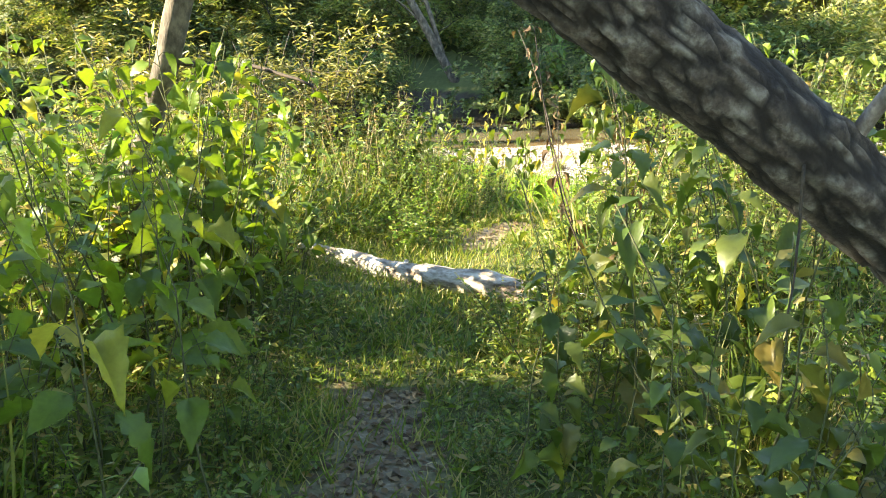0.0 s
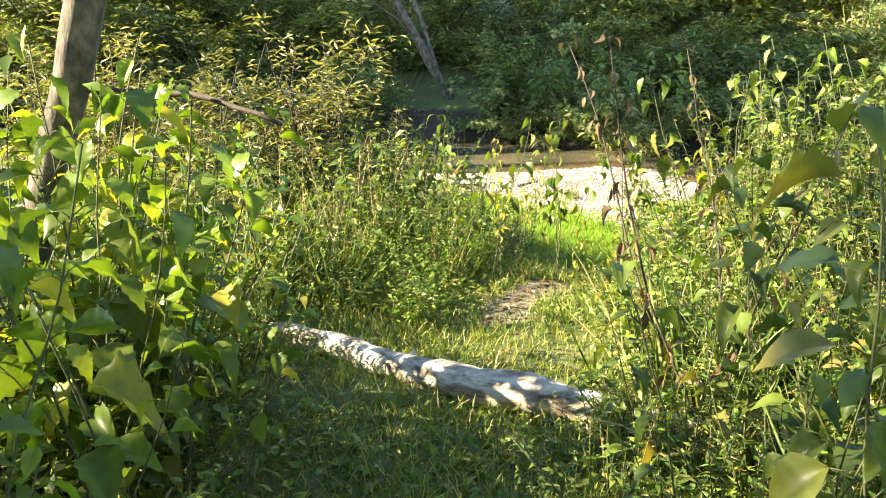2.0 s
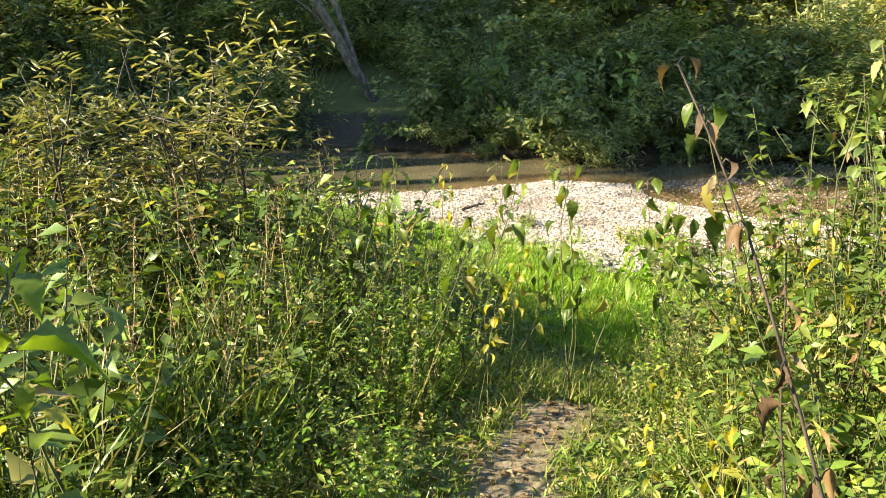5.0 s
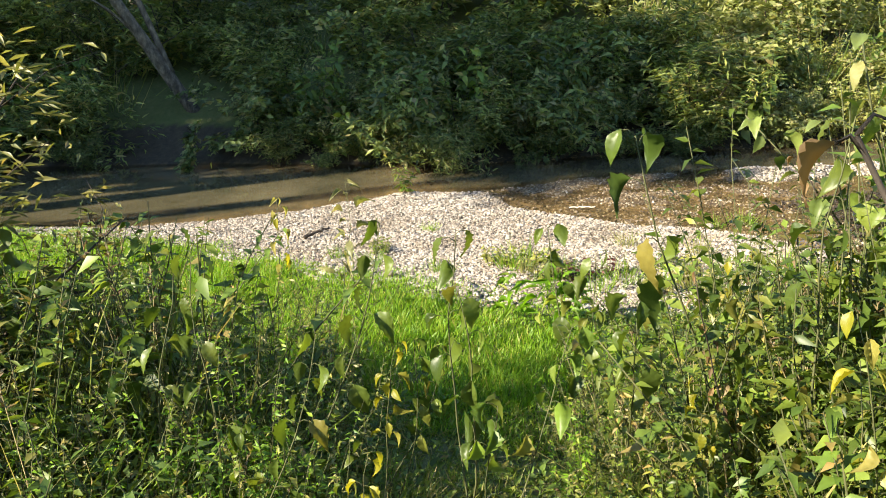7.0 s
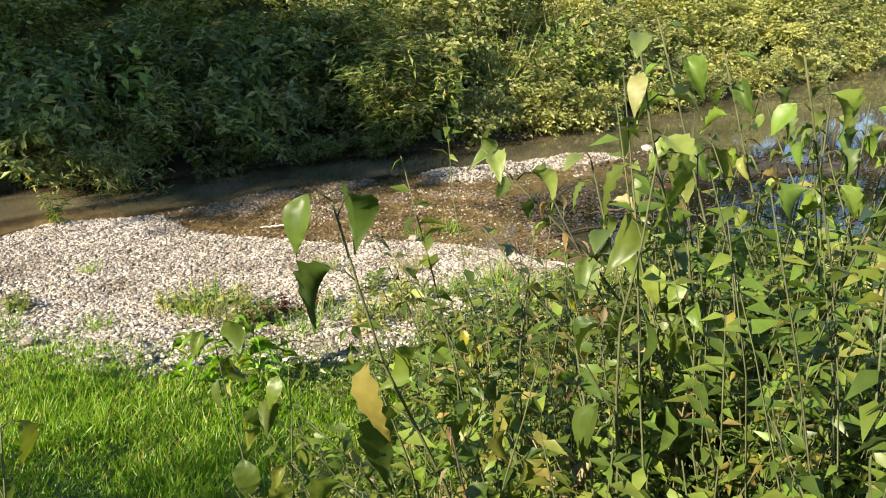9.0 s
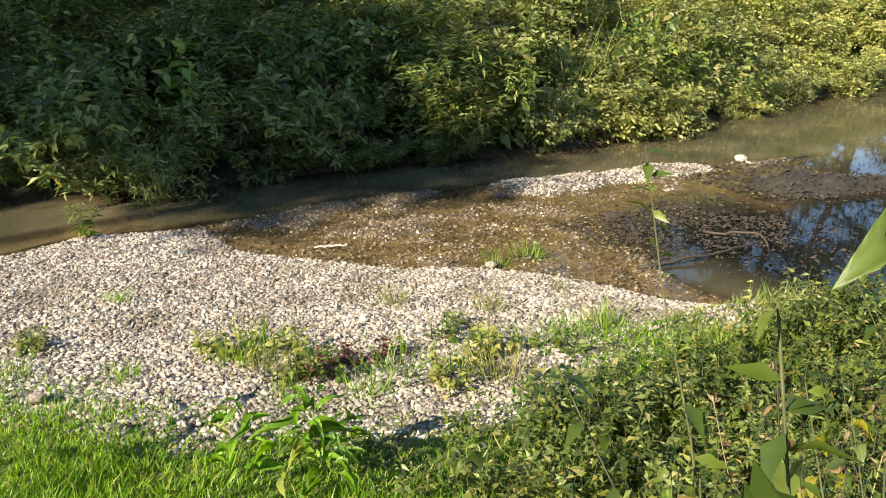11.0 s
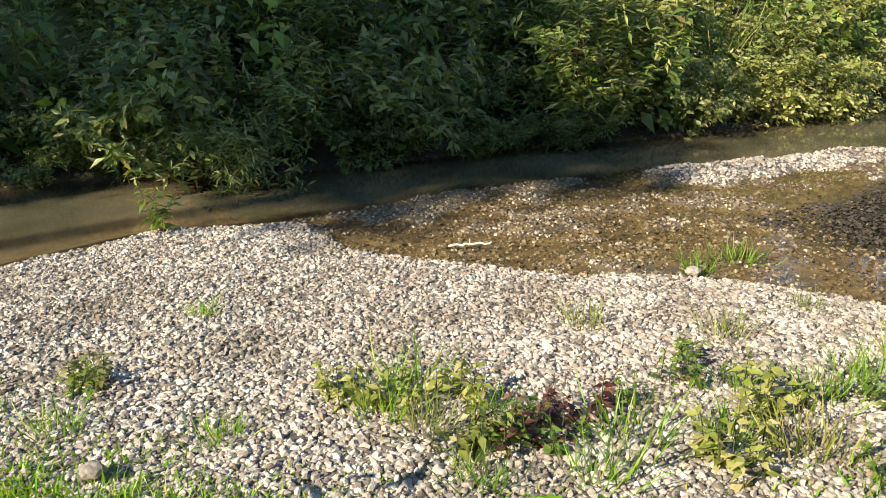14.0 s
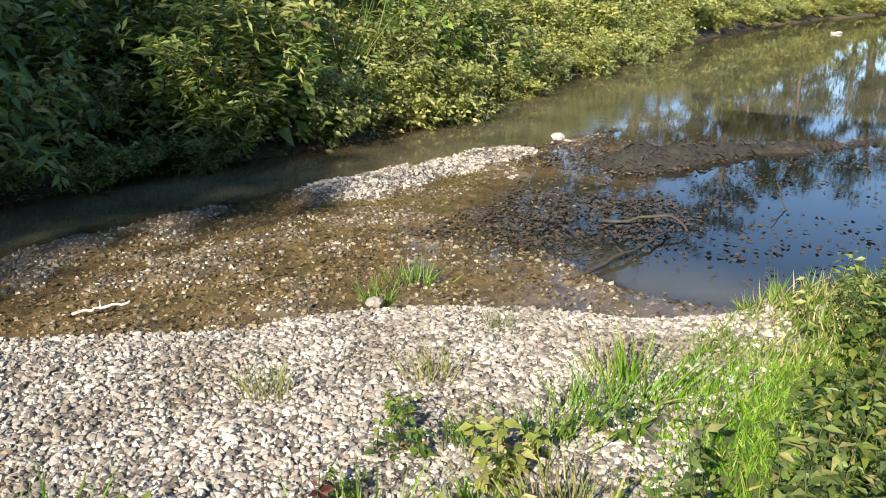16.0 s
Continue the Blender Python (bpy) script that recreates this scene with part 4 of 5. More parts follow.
stand(dull, mass, "tall weed with many small dull leaves, darkened for thicket shade", "weeds above the gravel bar", 8)
stand(yweeds, [(2.2, 7.75, 1.45), (2.6, 7.8, 1.4), (1.55, 6.2, 1.9)], "yellowing weed with pale hanging leaves", "yellowing weeds")
stand(dry, [(1.4, 6.25, 2.05), (1.7, 6.9, 1.9), (2.55, 7.6, 1.7), (2.9, 7.9, 1.5), (0.93, 4.4, 2.5), (1.0, 4.45, 2.7)], "withered brown stalk with curled hanging leaves", "withered stalks")

stand(crowned, [(-1.0, 3.75, 2.5), (-1.08, 3.85, 2.58), (-1.2, 4.0, 2.5), (-1.32, 4.1, 2.6), (-0.95, 3.55, 2.42)], "sunlit broad-leaved weed with large drooping leaves beside the trail", "weeds beside the trail")

# balsam and a willow sprout near the water
lancew = [broadleaf(230 + i, 1.0, 12, 0.15, M_WILLOW, None, "lance_leaved_weed", (-0.3, 0.7), 0.3, None, 0.2, 0.4) for i in range(2)]
brightw = broadleaf(235, 1.0, 10, 0.36, M_GRASS, None, "lance_leaved_weed", (-0.3, 0.6), 0.24, None, 0.25, 0.35)
put(lancew[0], 0.86, 10.7, 1.12, label="slim upright weed with narrow leaves on the turf edge", category="weed")
sprout = herb_clump(391, 0.55, 3, 30, 0.13, 0.015, M_HERB, "willow_sprout", 0.32)
put(sprout, 2.40, 14.97, 0.95, z=0.0, label="small willow sprout standing at the water's edge", category="weed")
golden = [herb_clump(392 + i, 0.75, 8, 40, 0.05, 0.09, (M_PALE, M_GRASS)[i], "yellow_green_herb", 0.32) for i in range(2)]
for x, y, s in ((0.15, 8.7, 1.0), (0.0, 8.9, 1.1), (0.3, 9.0, 0.9), (0.1, 9.3, 1.0), (-0.2, 9.1, 0.9), (0.4, 8.6, 0.8), (-0.4, 8.6, 0.9), (0.45, 9.5, 0.8), (-0.7, 9.4, 0.9), (-1.0, 9.0, 1.0), (0.0, 10.0, 0.7), (-0.5, 10.1, 0.7), (-1.2, 10.2, 0.8), (0.5, 10.3, 0.6), (-0.9, 11.0, 0.6), (-0.2, 10.8, 0.5), (0.2, 7.9, 0.9), (0.05, 7.6, 0.9), (-0.3, 7.9, 1.0), (1.25, 7.3, 0.8), (1.35, 7.55, 0.7), (1.15, 7.05, 0.7), (1.5, 7.2, 0.9)):
    put(golden[int(x * 100) % 2], x, y, s, label="bushy yellow-green herb standing in the turf", category="herb", group="turf herbs")
for x, y, h in ((-0.35, 7.5, 1.85), (-0.6, 7.9, 1.7), (0.1, 7.35, 1.8), (-0.9, 8.3, 1.6), (-0.15, 8.3, 1.45), (0.5, 7.6, 1.3)):
    put(thin[int(y * 10) % 3], x, y, h - height(x, y), label="tall weed with hanging green leaves at the edge of the turf", category="weed", group="weeds above the gravel bar")
put(brightw, 2.2, 9.95, 0.5, label="fresh green weed with long lance-shaped leaves", category="weed")
for x, y, s in ((2.36, 9.8, 0.75), (2.05, 10.12, 0.8), (2.5, 10.05, 0.6)):
    put(brightw, x, y, s, label="fresh green weed with long lance-shaped leaves", category="weed")


def trail_gap(x, y):
    return float(dist(np.array([(x, y)]), TRAIL)[0])


def turf_depth(x, y):
    d = float(dist(np.array([(x, y)]), TURF)[0])
    return d if y < np.interp(x, TURF[:, 0], TURF[:, 1]) else -d


# herbs filling the near bank
herbs = [herb_clump(300 + i, 0.55, 11, 26, 0.07, 0.10) for i in range(4)]
fine = [herb_clump(310 + i, 0.6, 14, 34, 0.05, 0.12, M_WILLOW if i == 2 else M_HERB, "fine_leaved_herb", 0.25, None, LEAF_TINY) for i in range(3)]
rough = [grass_tuft(320 + i, 0.5, 60, 0.09, M_ROUGH, "rough_grass_tuft", 0.007, 3 if i else 0) for i in range(3)]
count = 0
for i in range(6000):
    x, y = random.uniform(-3.6, 4.8), random.uniform(0.8, 9.6)
    d, g = turf_depth(x, y), trail_gap(x, y)
    if d < 0.2 or (y < 0.8 and abs(x) < 1.2):
        continue
    wide = 0.34 if y < 5.8 else 0.55
    if g < wide or (d < 1.9 and random.random() > 0.05) or (d < 2.9 and random.random() > 0.5):
        continue
    if 4.7 < y < 6.3 and -1.2 < x < 0.8:
        continue
    if y < 4.7 and random.random() > 0.45:
        continue
    if x > 1.2 + 0.6 * (y - 6.6) and y > 6.6 and d < 2.2:
        continue
    s = min(1.15, 0.45 + 0.9 * (g - wide)) * random.uniform(0.75, 1.3)
    if y < 5 and g < 1.0:
        s *= 0.6
    k = random.random()
    if k < 0.38:
        put(random.choice(herbs), x, y, s, label="leafy green herb clump on the bank", category="herb", group="bank herbs")
    elif k < 0.72:
        put(random.choice(fine), x, y, s, label="fine-leaved herb clump on the bank", category="herb", group="bank herbs")
    else:
        put(random.choice(rough), x, y, s, label="rough grass tuft going to straw", category="grass", group="bank grasses")
    count += 1
    if count >= 700:
        break

# taller thicket right of the trail
# Darker leaf colour on two of these puts shade into the thicket.
tall = [herb_clump(350 + i, 1.15, 9, 40, 0.075, 0.12, (M_NOD, M_HERB, M_NOD)[i], "tall_herb_clump", 0.4) for i in range(3)]
leafy = [herb_clump(370 + i, 1.1, 8, 26, 0.10, 0.13, (M_HERB, M_BROAD, M_GRASS)[i], "leafy_weed_clump", 0.45) for i in range(3)]
pale = [grass_tuft(380 + i, 0.75, 55, 0.12, M_PALE, "pale_grass_tuft", 0.008, 1) for i in range(3)]
wiry = [herb_clump(385 + i, 0.62, 9, 34, 0.062, 0.11, (M_HERB, M_PALE, M_HERB, M_GRASS)[i], "wiry_herb_clump", (0.30, 0.26, 0.38, 0.3)[i]) for i in range(4)]
for i in range(210):
    x, y = random.uniform(-2.6, 2.4), random.uniform(6.0, 8.6)
    g, d = trail_gap(x, y), turf_depth(x, y)
    if g < 0.36 or d < 1.7:
        continue
    put(random.choice(wiry), x, y, random.uniform(0.5, 0.95) * min(1.0, 0.45 + 0.8 * g), label="wiry herb clump with small yellow-green leaves", category="herb", group="wiry herbs")
for i in range(34):
    x, y = random.uniform(-2.4, 2.4), random.uniform(6.0, 8.3)
    if trail_gap(x, y) < 0.5:
        continue
    put(random.choice(pale), x, y, random.uniform(0.35, 0.65), label="pale yellow-green grass tuft with seed heads", category="grass", group="pale grasses")
for i in range(95):
    x, y = random.uniform(1.45, 5.2), random.uniform(4.4, 8.7)
    d, g = turf_depth(x, y), trail_gap(x, y)
    if g < 0.75 or d < 1.7:
        continue
    put(random.choice(tall), x, y, random.uniform(0.55, 1.0) * (1.0 if d > 2.6 else 0.6), label="tall leafy herb clump in the thicket", category="herb", group="thicket herbs")
for i in range(80):
    x, y = random.uniform(-2.6, 0.35), random.uniform(6.1, 8.6)
    if trail_gap(x, y) < 0.42 or turf_depth(x, y) < 1.7:
        continue
    put(random.choice(leafy), x, y, random.uniform(0.38, 0.66) * (1 if y < 7.8 else 0.6), label="sunlit leafy herb clump below the willow", category="herb", group="bank herbs")
for i in range(46):
    x, y = random.uniform(-1.9, 0.1), random.uniform(5.85, 7.1)
    if trail_gap(x, y) < 0.32:
        continue
    put(random.choice(leafy), x, y, random.uniform(0.45, 0.8), label="sunlit leafy herb clump beyond the log", category="herb", group="bank herbs")
for i in range(60):
    x, y = random.uniform(2.5, 5.0), random.uniform(7.5, 9.3)
    d = turf_depth(x, y)
    if d < 0.45 or x < 2.2 + 0.35 * (y - 7.5):
        continue
    put(random.choice(tall), x, y, random.uniform(0.3, 0.5) if d < 1.6 else random.uniform(0.5, 0.9), label="shaded leafy herb clump above the gravel bar", category="herb", group="thicket herbs")
for i in range(42):
    x, y = random.uniform(0.95, 1.8), random.uniform(5.9, 7.6)
    if trail_gap(x, y) < 0.5:
        continue
    put(random.choice(tall), x, y, random.uniform(0.4, 0.75), label="sunlit yellow-green herb clump at the thicket's edge", category="herb", group="thicket herbs")
for i in range(46):
    x, y = random.choice([random.uniform(-3.0, -0.8), random.uniform(0.9, 2.6)]), random.uniform(2.2, 5.0)
    put(random.choice(leafy), x, y, random.uniform(0.55, 1.0), label="tall leafy herb clump beside the trail", category="herb", group="trailside herbs")

for i in range(64):
    x, y = random.uniform(1.75, 3.3), random.uniform(6.0, 7.35)
    kind = random.choice(tall)
    put(kind, x, y, full(kind, random.uniform(0.95, 1.45)), label="head-high leafy herb clump in the thicket", category="herb", group="thicket herbs")

creep = [herb_clump(395 + i, 0.2, 12, 16, 0.06, 0.13, (M_HERB, M_SHRUB, M_BROAD)[i], "creeping_herb", (0.55, 0.4, 0.7)[i]) for i in range(3)]
for i in range(42):
    x, y = random.uniform(2.5, 4.6), random.uniform(8.5, 10.1)
    d = turf_depth(x, y)
    if d < 0.0 or trail_gap(x, y) < 0.3:
        continue
    put(random.choice(creep), x, y, random.uniform(0.45, 0.9), label="low leafy herb patch at the bar's edge", category="herb", group="bar-edge herbs")
for i in range(60):
    x, y = random.uniform(2.3, 3.7), random.uniform(7.2, 8.4)
    if x > 2.3 + 0.9 * (y - 7.3):
        put(random.choice(tall), x, y, random.uniform(0.75, 1.15), label="tall leafy herb clump in the thicket", category="herb", group="thicket herbs")
for x, y, k in ((-1.5, 4.3, 1.6), (-1.7, 4.5, 1.6), (-1.35, 4.55, 1.6), (-1.85, 4.2, 1.6), (-1.55, 3.9, 1.6), (-2.0, 4.6, 1.6), (-1.25, 4.2, 1.0), (-2.2, 4.1, 1.3), (-1.65, 4.75, 1.6)):
    kind = random.choice(leafy)
    put(kind, x, y, full(kind, 0.92 * k), label="tall leafy herb clump beside the trail", category="herb", group="trailside herbs")

# Darker leaf mix stands for shade over the herbs above the bar.
shady = [herb_clump(405 + i, 0.5, 10, 24, 0.08, 0.13, (M_NOD, M_SHRUB, M_HERB)[i], "shady_herb_clump", (0.55, 0.4, 0.3)[i]) for i in range(3)]
for i in range(230):
    x, y = random.uniform(2.9, 6.6), random.uniform(7.9, 9.6)
    if turf_depth(x, y) < 0.25 or x < 3.0 + 0.4 * (9.0 - y):
        continue
    put(random.choice(shady), x, y, random.uniform(0.5, 1.15), label="herb clump above the gravel bar, its green darkened for shade", category="herb", group="bar-edge herbs")

# herbs that half hide the log's thin end, and sunlit ones past it
for x, y, k in ((-0.98, 5.42, 0.42), (-0.82, 5.36, 0.36), (-0.7, 5.22, 0.3), (-1.1, 5.5, 0.5), (-0.55, 5.1, 0.22), (-1.2, 5.3, 0.6), (0.75, 4.45, 0.4), (0.95, 4.35, 0.45), (1.2, 4.3, 0.5)):
    kind = random.choice(wiry)
    put(kind, x, y, full(kind, k * 1.3), label="wiry herb clump growing against the log", category="herb", group="wiry herbs")
for i in range(20):
    x, y = random.uniform(-0.8, 0.3), random.uniform(6.7, 8.1)
    if trail_gap(x, y) > 0.42:
        put(golden[i % 2], x, y, full(golden[i % 2], random.uniform(0.6, 0.95)), label="bushy yellow-green herb standing in the turf", category="herb", group="turf herbs")

# tufts on the gravel bar
tuft = [grass_tuft(330 + i, 0.17, 80, 0.055, (M_GRASS, M_PALE, M_GRASS)[i], "gravel_tuft", 0.005) for i in range(3)]
for x, y, s in ((3.92, 11.78, 1.2), (4.41, 11.25, 1.0), (2.55, 11.45, 1.3), (2.75, 11.6, 1.2), (2.65, 11.25, 1.0), (2.95, 11.2, 1.1), (4.0, 10.8, 0.9), (5.15, 11.3, 0.7), (2.2, 13.0, 0.7), (5.55, 12.1, 0.9), (5.2, 12.13, 1.0), (3.3, 10.75, 1.2), (3.6, 10.55, 1.1), (3.75, 10.3, 1.3), (4.2, 10.55, 1.2), (4.5, 10.5, 1.2), (4.7, 10.4, 1.3), (4.9, 10.55, 1.0), (3.0, 10.6, 1.2), (1.35, 12.0, 0.8), (1.1, 12.3, 0.9), (1.9, 11.6, 0.7), (2.6, 10.8, 0.9)):
    put(random.choice(tuft), x, y, s, label="small green grass tuft growing between pebbles", category="grass", group="gravel tufts")
low = [herb_clump(340 + i, 0.17, 9, 14, 0.055, 0.05, (M_HERB, M_PALE, M_RED)[i], ("low_herb", "low_herb", "red_herb")[i]) for i in range(3)]
for x, y, s, k in ((1.55, 12.42, 1.3, 1), (1.47, 12.34, 0.9, 0), (2.85, 11.0, 1.2, 0), (3.0, 11.05, 1.3, 2), (3.2, 11.0, 1.2, 2), (2.95, 10.85, 1.4, 0), (3.85, 10.95, 1.3, 0), (4.05, 11.15, 1.0, 0), (2.7, 11.0, 1.3, 1), (2.6, 11.5, 1.2, 1), (3.9, 10.6, 1.4, 1), (4.3, 10.4, 1.4, 0), (3.45, 10.4, 1.3, 1), (2.45, 11.7, 1.0, 1), (2.9, 11.4, 1.2, 1), (3.5, 11.0, 0.8, 0)):
    put(low[k], x, y, s, label="low reddish-brown herb on the pebbles" if k == 2 else "low green herb rooted in the pebbles", category="herb", group="gravel herbs")


# ---- turf, gravel and litter ----
def scatter(n, seed, x0, x1, y0, y1, keep):
    rng = np.random.RandomState(seed)
    x, y = rng.uniform(x0, x1, n), rng.uniform(y0, y1, n)
    z, g, mud, path = relief(x, y)
    p = np.stack([x, y], 1)
    yt = np.interp(x, TURF[:, 0], TURF[:, 1])
    d = np.where(y < yt, 1, -1) * dist(p, TURF)
    k = keep(x, y, z, g, mud, path, d, rng)
    return x[k], y[k], z[k], d[k], rng


def turf(name, n, seed, box, h, w, mat, keep, label):
    x, y, z, d, rng = scatter(n, seed, *box, keep)
    m = len(x)
    P = np.stack([x, y, z - 0.005], 1)
    D = np.stack([rng.normal(0.15, 0.5, m), rng.normal(0, 0.5, m), np.ones(m)], 1)
    N = unit(np.stack([rng.normal(0, 1, m), rng.normal(0, 1, m), np.full(m, 0.2)], 1))
    L = h * rng.uniform(0.4, 1.2, m) * (0.72 + 0.4 * np.clip(wave(x, y, 2.3, 1), -1, 1)) * np.clip(0.65 + 0.5 * d, 0.5, 1)
    tagged(part(name, blades(P, D, N, L, w * rng.uniform(0.7, 1.3, m), BLADE_LOW), mat), label, "grass", kind="stuff")


turf("lawn_grass", 380000, 400, (-3.2, 6.2, 7.2, 15.3), 0.12, 0.0085, M_GRASS, lambda x, y, z, g, mud, path, d, rng: (d > -0.02 + 0.10 * wave(x, y, 3.3, 2) - 0.35 * rng.uniform(0, 1, len(x)) ** 3) & (d < 2.7) & (x < 5.5 + 0.2 * d) & ~((x > 3.2) & (y < 9.35 + 0.15 * wave(x, y, 3.0, 4))) & (rng.uniform(0, 1, len(x)) < np.where((x > 2.7) & (x < 4.3), 0.5, 1.0) * (0.95 + 0.25 * wave(x, y, 1.6, 5))), "bright green turf on the low bank beside the gravel")
turf("bank_grass", 95000, 401, (-3.5, 4, 0.6, 9.0), 0.13, 0.007, M_ROUGH, lambda x, y, z, g, mud, path, d, rng: (d > 2.3) & (path < rng.uniform(0.2, 0.9, len(x))), "rough shaded grass on the upper bank")
turf("sedge", 26000, 402, (5.2, 9.5, 7.0, 10.5), 0.27, 0.009, M_ROUGH, lambda x, y, z, g, mud, path, d, rng: (d > -0.12) & (d < 1.8), "tall overhanging sedge at the pool's edge")


def undergrowth(name, n, seed, box, keep, h, L, width, mat, label):
    """Low leaves too many to count, each on the ground or up to h above it."""
    x, y, z, d, rng = scatter(n, seed, *box, keep)
    m = len(x)
    g = dist(np.stack([x, y], 1), TRAIL)
    top = h * np.clip(0.15 + 0.8 * (g - 0.3), 0.1, 1) * (0.7 + 0.4 * np.clip(wave(x, y, 2.9, 4), -1, 1))
    P = np.stack([x, y, z + top * rng.uniform(0.05, 1, m) ** 1.3], 1)
    D = rand_dirs(rng, m, -0.6, 0.7)
    S = L * rng.uniform(0.5, 1.3, m)
    tagged(part(name, blades(P, D, facing(D, rng, 0.5), S, S * width, LEAF_TINY), mat), label, "undergrowth", kind="stuff")


on_bank = lambda x, y, z, g, mud, path, d, rng: (d > 2.2) & (path < 0.3) & ~((y > 4.9) & (y < 6.0) & (x > -1.0) & (x < 0.7))
undergrowth("undergrowth", 90000, 403, (-4.5, 5.5, 0.3, 10.5), on_bank, 0.42, 0.055, 0.42, M_HERB, "dense low green undergrowth on the bank")
undergrowth("fine_undergrowth", 60000, 404, (-4.5, 5.5, 0.3, 10.5), on_bank, 0.5, 0.06, 0.16, M_ROUGH, "fine straw-tinged undergrowth on the bank")


def stones(n, seed, box, keep, r0, r1, coarse=False):
    x, y, z, d, rng = scatter(n, seed, *box, keep)
    m = len(x)
    ico = bmesh.new()
    bmesh.ops.create_icosphere(ico, subdivisions=1, radius=1.0) if not coarse else bmesh.ops.create_cone(ico, cap_ends=True, cap_tris=True, segments=5, radius1=1.1, radius2=0.7, depth=1.3)
    bmesh.ops.triangulate(ico, faces=ico.faces)
    ico.verts.index_update()
    T = np.array([v.co for v in ico.verts])
    F = np.array([[v.index for v in f.verts] for f in ico.faces])
    ico.free()
    r = rng.uniform(0, 1, m) ** 2.2 * (r1 - r0) + r0
    sc = np.stack([rng.uniform(0.8, 1.4, m), rng.uniform(0.7, 1.1, m), rng.uniform(0.35, 0.8, m)], 1) * r[:, None]
    jit = 1 + rng.uniform(-0.38, 0.34, (m, len(T), 1))
    V = T[None] * jit * sc[:, None]
    a, b = rng.uniform(0, 2 * np.pi, m), rng.normal(0, 0.5, m)
    ca, sa, cb, sb = np.cos(a)[:, None], np.sin(a)[:, None], np.cos(b)[:, None], np.sin(b)[:, None]
    X, Y, Z = V[..., 0], V[..., 1], V[..., 2]
    Y, Z = Y * cb - Z * sb, Y * sb + Z * cb
    X, Y = X * ca - Y * sa, X * sa + Y * ca
    V = np.stack([X + x[:, None], Y + y[:, None], Z + (z + sc[:, 2] * 0.35)[:, None]], -1)
    idx = (np.arange(m) * len(T))[:, None, None] + F[None]
    return V.reshape(-1, 3), idx.reshape(-1, 3), (T, F)


on_bar = lambda x, y, z, g, mud, path, d, rng: (g > 0.5) & (d < 0.34) & (rng.uniform(0, 1, len(x)) > np.clip(0.22 + d * 1.4, 0, 0.7)) & ~((x > 3.0) & (x < 3.5) & (y > 10.55) & (y < 11.0))
V, F, (ICO_V, ICO_F) = stones(92000, 410, (-0.5, 6.4, 9.6, 12.6), on_bar, 0.006, 0.021)
gravel_bar = tagged(part("gravel", (V, F), M_PEBBLE, smooth=False), "pale sunlit river pebbles covering the gravel bar", "gravel", kind="stuff")
V, F, _ = stones(64000, 413, (-2.6, 6.0, 12.6, 15.2), on_bar, 0.007, 0.022, True)
tagged(part("far_gravel", (V, F), M_PEBBLE, smooth=False), "pale pebbles on the far part of the gravel bar", "gravel", kind="stuff")
V, F, _ = stones(26000, 411, (3.2, 11, 10.3, 15.1), lambda x, y, z, g, mud, path, d, rng: (mud > 0.5) & (z > -0.06) & ((x < 6.9) | (y > 13.0)), 0.006, 0.022, True)
tagged(part("stream_stones", (V, F), M_WETSTONE, smooth=False), "wet brown stones in the shallow water", "gravel", kind="stuff")
V, F, _ = stones(14000, 414, (3.2, 9, 10.8, 15.1), lambda x, y, z, g, mud, path, d, rng: (mud > 0.5) & (z > -0.008 + 0.008 * rng.uniform(-1, 1, len(x))) & ((x < 6.9) | (y > 13.0)), 0.006, 0.021, True)
tagged(part("dry_shoal_stones", (V, F), M_WETSTONE, smooth=False), "stones standing out of the shallows", "gravel", kind="stuff")
V, F, _ = stones(11000, 412, (6.2, 10.5, 12.9, 14.6), lambda x, y, z, g, mud, path, d, rng: (z > -0.02) & (g > 0.3), 0.008, 0.028, True)
tagged(part("island_gravel", (V, F), M_PEBBLE, smooth=False), "pale pebbles on a low island in the stream", "gravel", kind="stuff")


def litter(name, n, seed, box, keep, L, mat, label):
    x, y, z, d, rng = scatter(n, seed, *box, keep)
    m = len(x)
    D = rand_dirs(rng, m, -0.15, 0.3)
    S = L * rng.uniform(0.5, 1.2, m)
    tagged(part(name, blades(np.stack([x, y, np.maximum(z, 0.0) + 0.008], 1), D, facing(D, rng, 0.3), S, S * 0.5, LEAF_MID), mat), label, "litter", kind="stuff")


litter("leaf_litter", 16000, 420, (-3, 3, 0.5, 9), lambda x, y, z, g, mud, path, d, rng: rng.uniform(0, 1, len(x)) < 0.12 + path, 0.055, M_DRY, "brown dead leaves on the trodden trail")
litter("trail_litter", 9000, 427, (-0.7, 0.7, 0.2, 4.4), lambda x, y, z, g, mud, path, d, rng: rng.uniform(0, 1, len(x)) < 0.9 * path, 0.05, M_DRY, "pale and brown dead leaves on the bare trail")
litter("drift_litter", 5200, 421, (3.4, 12.5, 9.8, 14.6), lambda x, y, z, g, mud, path, d, rng: (mud > 0.5) & (z > -0.05) & (z < 0.03), 0.05, M_DRY, "dead leaves and debris on the wet mud")
litter("shore_debris", 9000, 424, (2.5, 11, 15.0, 17.2), lambda x, y, z, g, mud, path, d, rng: (z > -0.03) & (z < 0.07), 0.06, M_DRY, "pale dead leaves along the far water's edge")
litter("bar_debris", 9000, 423, (9.0, 14.5, 9.4, 14.2), lambda x, y, z, g, mud, path, d, rng: (mud > 0.5) & (z > -0.03), 0.07, M_TWIG, "dark rotting leaves and twigs on the mud bar")
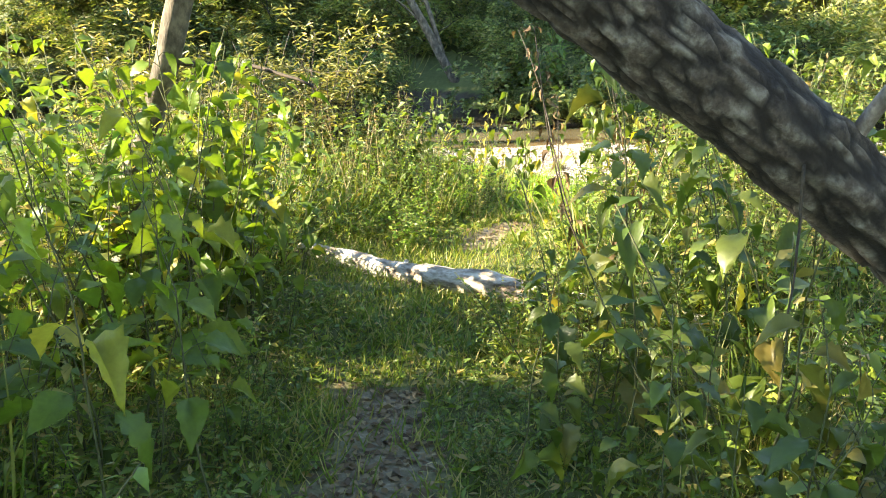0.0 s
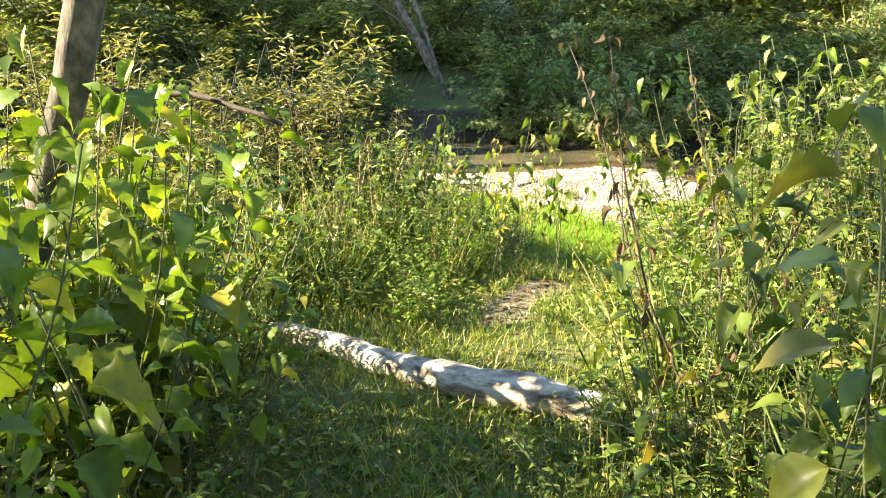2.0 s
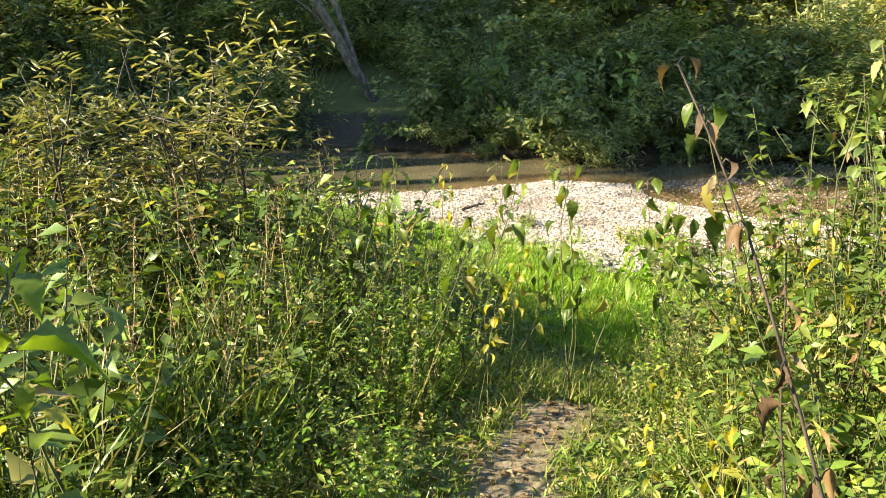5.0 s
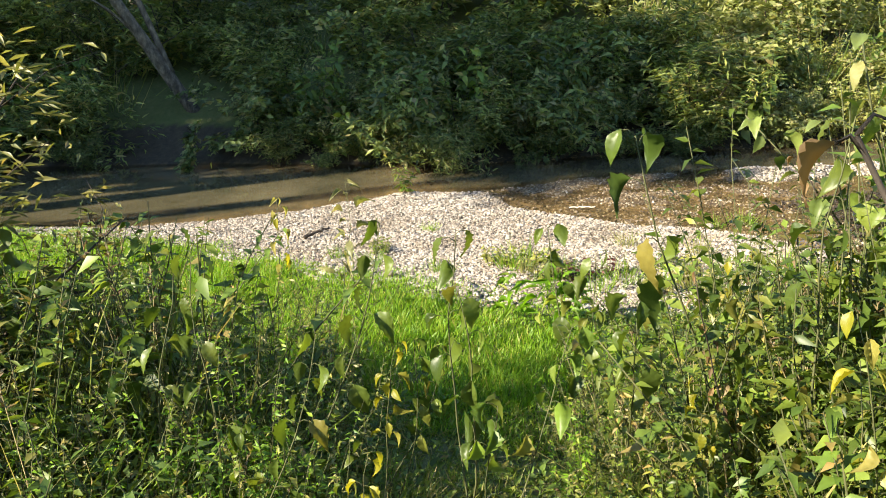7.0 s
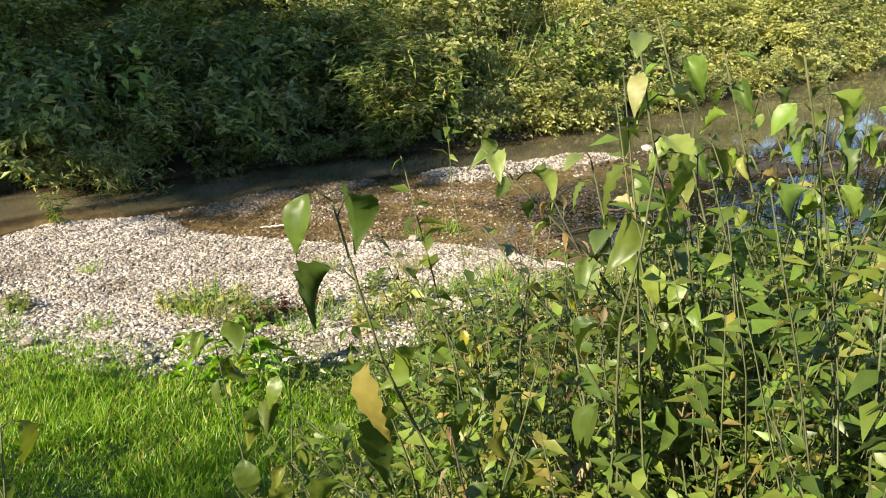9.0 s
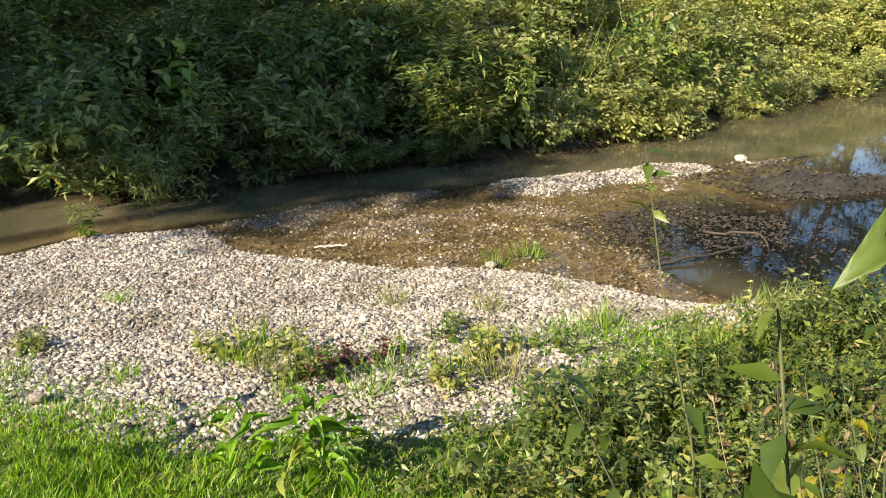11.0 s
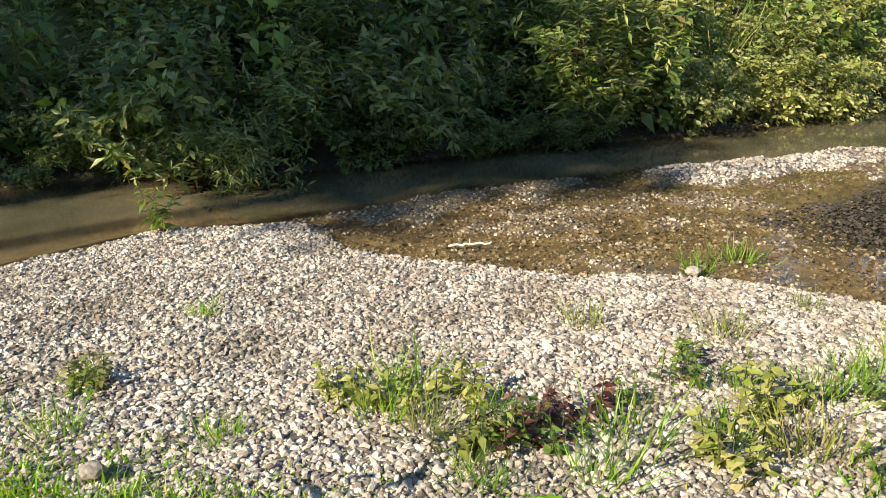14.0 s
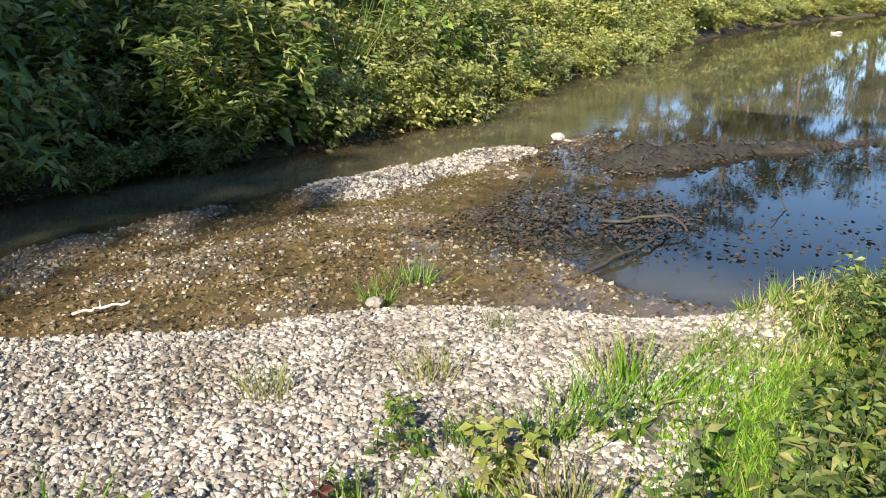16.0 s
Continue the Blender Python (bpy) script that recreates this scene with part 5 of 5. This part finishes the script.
litter("mud_debris", 6500, 425, (6.3, 9.3, 10.9, 12.7), lambda x, y, z, g, mud, path, d, rng: (mud > 0.5) & (dist(np.stack([x, y], 1), np.array([(6.6, 12.5), (7.7, 11.8)])) < 0.75 * rng.uniform(0, 1, len(x)) ** 0.5 + 0.35 * wave(x, y, 3.0, 2)), 0.055, M_TWIG, "dark soaked leaves and silt in the shallows")
litter("floating_leaves", 2600, 422, (6.6, 12, 9.2, 12.3), lambda x, y, z, g, mud, path, d, rng: (z < -0.02) & (wave(x, y, 2.4, 1) + rng.uniform(-1, 1, len(x)) > 0.1), 0.06, M_TWIG, "dark floating leaves on the still pool")


def stick(points, r0, r1, mat, label):
    root = new("stick")
    root.location = points[0]
    pts = np.array(points) - np.array(points[0])
    rng = np.random.RandomState(int(abs(points[0][0]) * 100))
    fine_pts = along(pts, np.linspace(0, 1, 12)) + rng.normal(0, 0.008, (12, 3))
    part("shaft", tube(fine_pts, r0, r1, 7, 0.1, rng), mat, root)
    part("side_twig", tube(bent(fine_pts[5], (0.5, 0.5, 0.2), 0.09, 4, rng, 0.1), r1, r1 * 0.5, 5), mat, root)
    return tagged(root, label, "stick")


stick([(4.05, 13.36, 0.03), (4.3, 13.2, 0.05)], 0.010, 0.007, M_DEAD, "short bleached stick lying at the water's edge")
stick([(4.2, 14.25, 0.02), (4.38, 14.38, 0.13)], 0.012, 0.006, M_TWIG, "dark twig poking out of the shallows")
stick([(6.1, 11.3, 0.02), (6.7, 11.15, 0.05), (7.4, 11.08, 0.03)], 0.018, 0.009, M_TWIG, "dark wet branch lying in the shallow pool")
stick([(7.35, 11.6, 0.02), (7.5, 11.1, 0.12), (7.45, 10.95, 0.03)], 0.014, 0.008, M_TWIG, "bent dark branch standing out of the pool")
stick([(8.6, 10.5, 0.0), (8.7, 10.6, 0.2)], 0.007, 0.004, M_TWIG, "thin dark twig standing in the pool")
stick([(0.85, 13.1, 0.12), (1.15, 13.25, 0.16)], 0.02, 0.012, M_TWIG, "dark driftwood piece lying on the pebbles")
stick([(1.85, 7.3, 0.75), (2.1, 7.15, 1.2), (2.25, 7.1, 1.5)], 0.016, 0.009, M_DRYSTEM, "bare grey branch leaning in the thicket")


def boulder(x, y, z, r, label):
    bm = bmesh.new()
    bmesh.ops.create_icosphere(bm, subdivisions=3, radius=r)
    for v in bm.verts:
        v.co *= 1 + 0.25 * noise.noise(v.co * 2.2 / r + Vector((x, y, 0)))
        v.co.z *= 0.6
    me = bpy.data.meshes.new("stone")
    bm.to_mesh(me)
    bm.free()
    me.materials.append(M_PEBBLE)
    ob = new("stone", me)
    ob.location = (x, y, z)
    return tagged(ob, label, "stone")


boulder(10.4, 13.37, 0.04, 0.08, "pale angular stone standing out of the mud")
boulder(1.42, 11.55, 0.17, 0.045, "white stone at the edge of the turf")
boulder(5.08, 12.07, 0.03, 0.05, "pale stone at the water's edge")

stick([(35.8, 13.9, 0.02), (36.0, 13.55, 0.05)], 0.06, 0.05, M_DEAD, "pale drift stick floating on the pool")


def stump():
    """A split dead trunk among the weeds."""
    rng = np.random.RandomState(21)
    root = new("dead_stump")
    root.location = (-2.12, 4.85, height(-2.12, 4.85))
    way = bent((0, 0, -0.1), (0.50, -0.1, 1), 2.45, 12, rng, 0.02)
    part("trunk", tube(way, 0.085, 0.06, 14, 0.16, rng), M_OLDBARK, root)
    part("splinter", tube(bent(way[-3], (0.75, -0.1, 1), 0.5, 6, rng, 0.05), 0.035, 0.010, 7, 0.15, rng), M_DEAD, root)
    part("side_branch", tube(bent(way[-5], (1.0, -0.25, -0.12), 0.9, 9, rng, 0.10), 0.018, 0.007, 6, 0.1, rng), M_TWIG, root)
    return tagged(root, "split weathered dead trunk leaning among weeds", "stump")


stump()
stand(weeds, [(-1.05, 4.1, 1.9), (-1.15, 4.2, 2.2), (-0.95, 3.9, 1.7), (-1.2, 4.3, 2.4), (-1.1, 4.35, 2.0)], "sunlit broad-leaved weed with large drooping leaves beside the trail", "weeds beside the trail")
stand(crowned, [(-1.18, 4.25, 2.72), (-1.1, 4.1, 2.6), (-1.26, 4.05, 2.66), (-1.05, 4.3, 2.5), (-1.32, 4.2, 2.7), (-1.12, 3.8, 2.45)], "sunlit broad-leaved weed with large drooping leaves beside the trail", "weeds beside the trail")

# nearest pebbles, one by one
rng = np.random.RandomState(9)
shapes = []
for i in range(6):
    s = np.array([rng.uniform(0.9, 1.4), rng.uniform(0.7, 1.1), rng.uniform(0.45, 0.7)]) * 0.021
    shapes.append(raw_mesh("pebble", ICO_V * s * (1 + rng.uniform(-0.2, 0.2, (len(ICO_V), 1))), ICO_F, M_PEBBLE, False))
for i in range(290):
    x, y = rng.uniform(2.98, 3.52), rng.uniform(10.53, 11.02)
    ob = new("pebble", shapes[i % 6])
    ob.parent = gravel_bar
    ob.matrix_basis = pose(x, y, height(x, y) + 0.006, rng.uniform(-20, 20), rng.uniform(-20, 20), rng.uniform(0, 360)) @ Matrix.Scale(rng.uniform(0.6, 1.5), 4)

# patterns that found no place are taken away
for ob in [o for o in scene.objects if o.type == "EMPTY" and o.parent is None and "label" not in o]:
    for o in (*ob.children_recursive, ob):
        bpy.data.objects.remove(o)
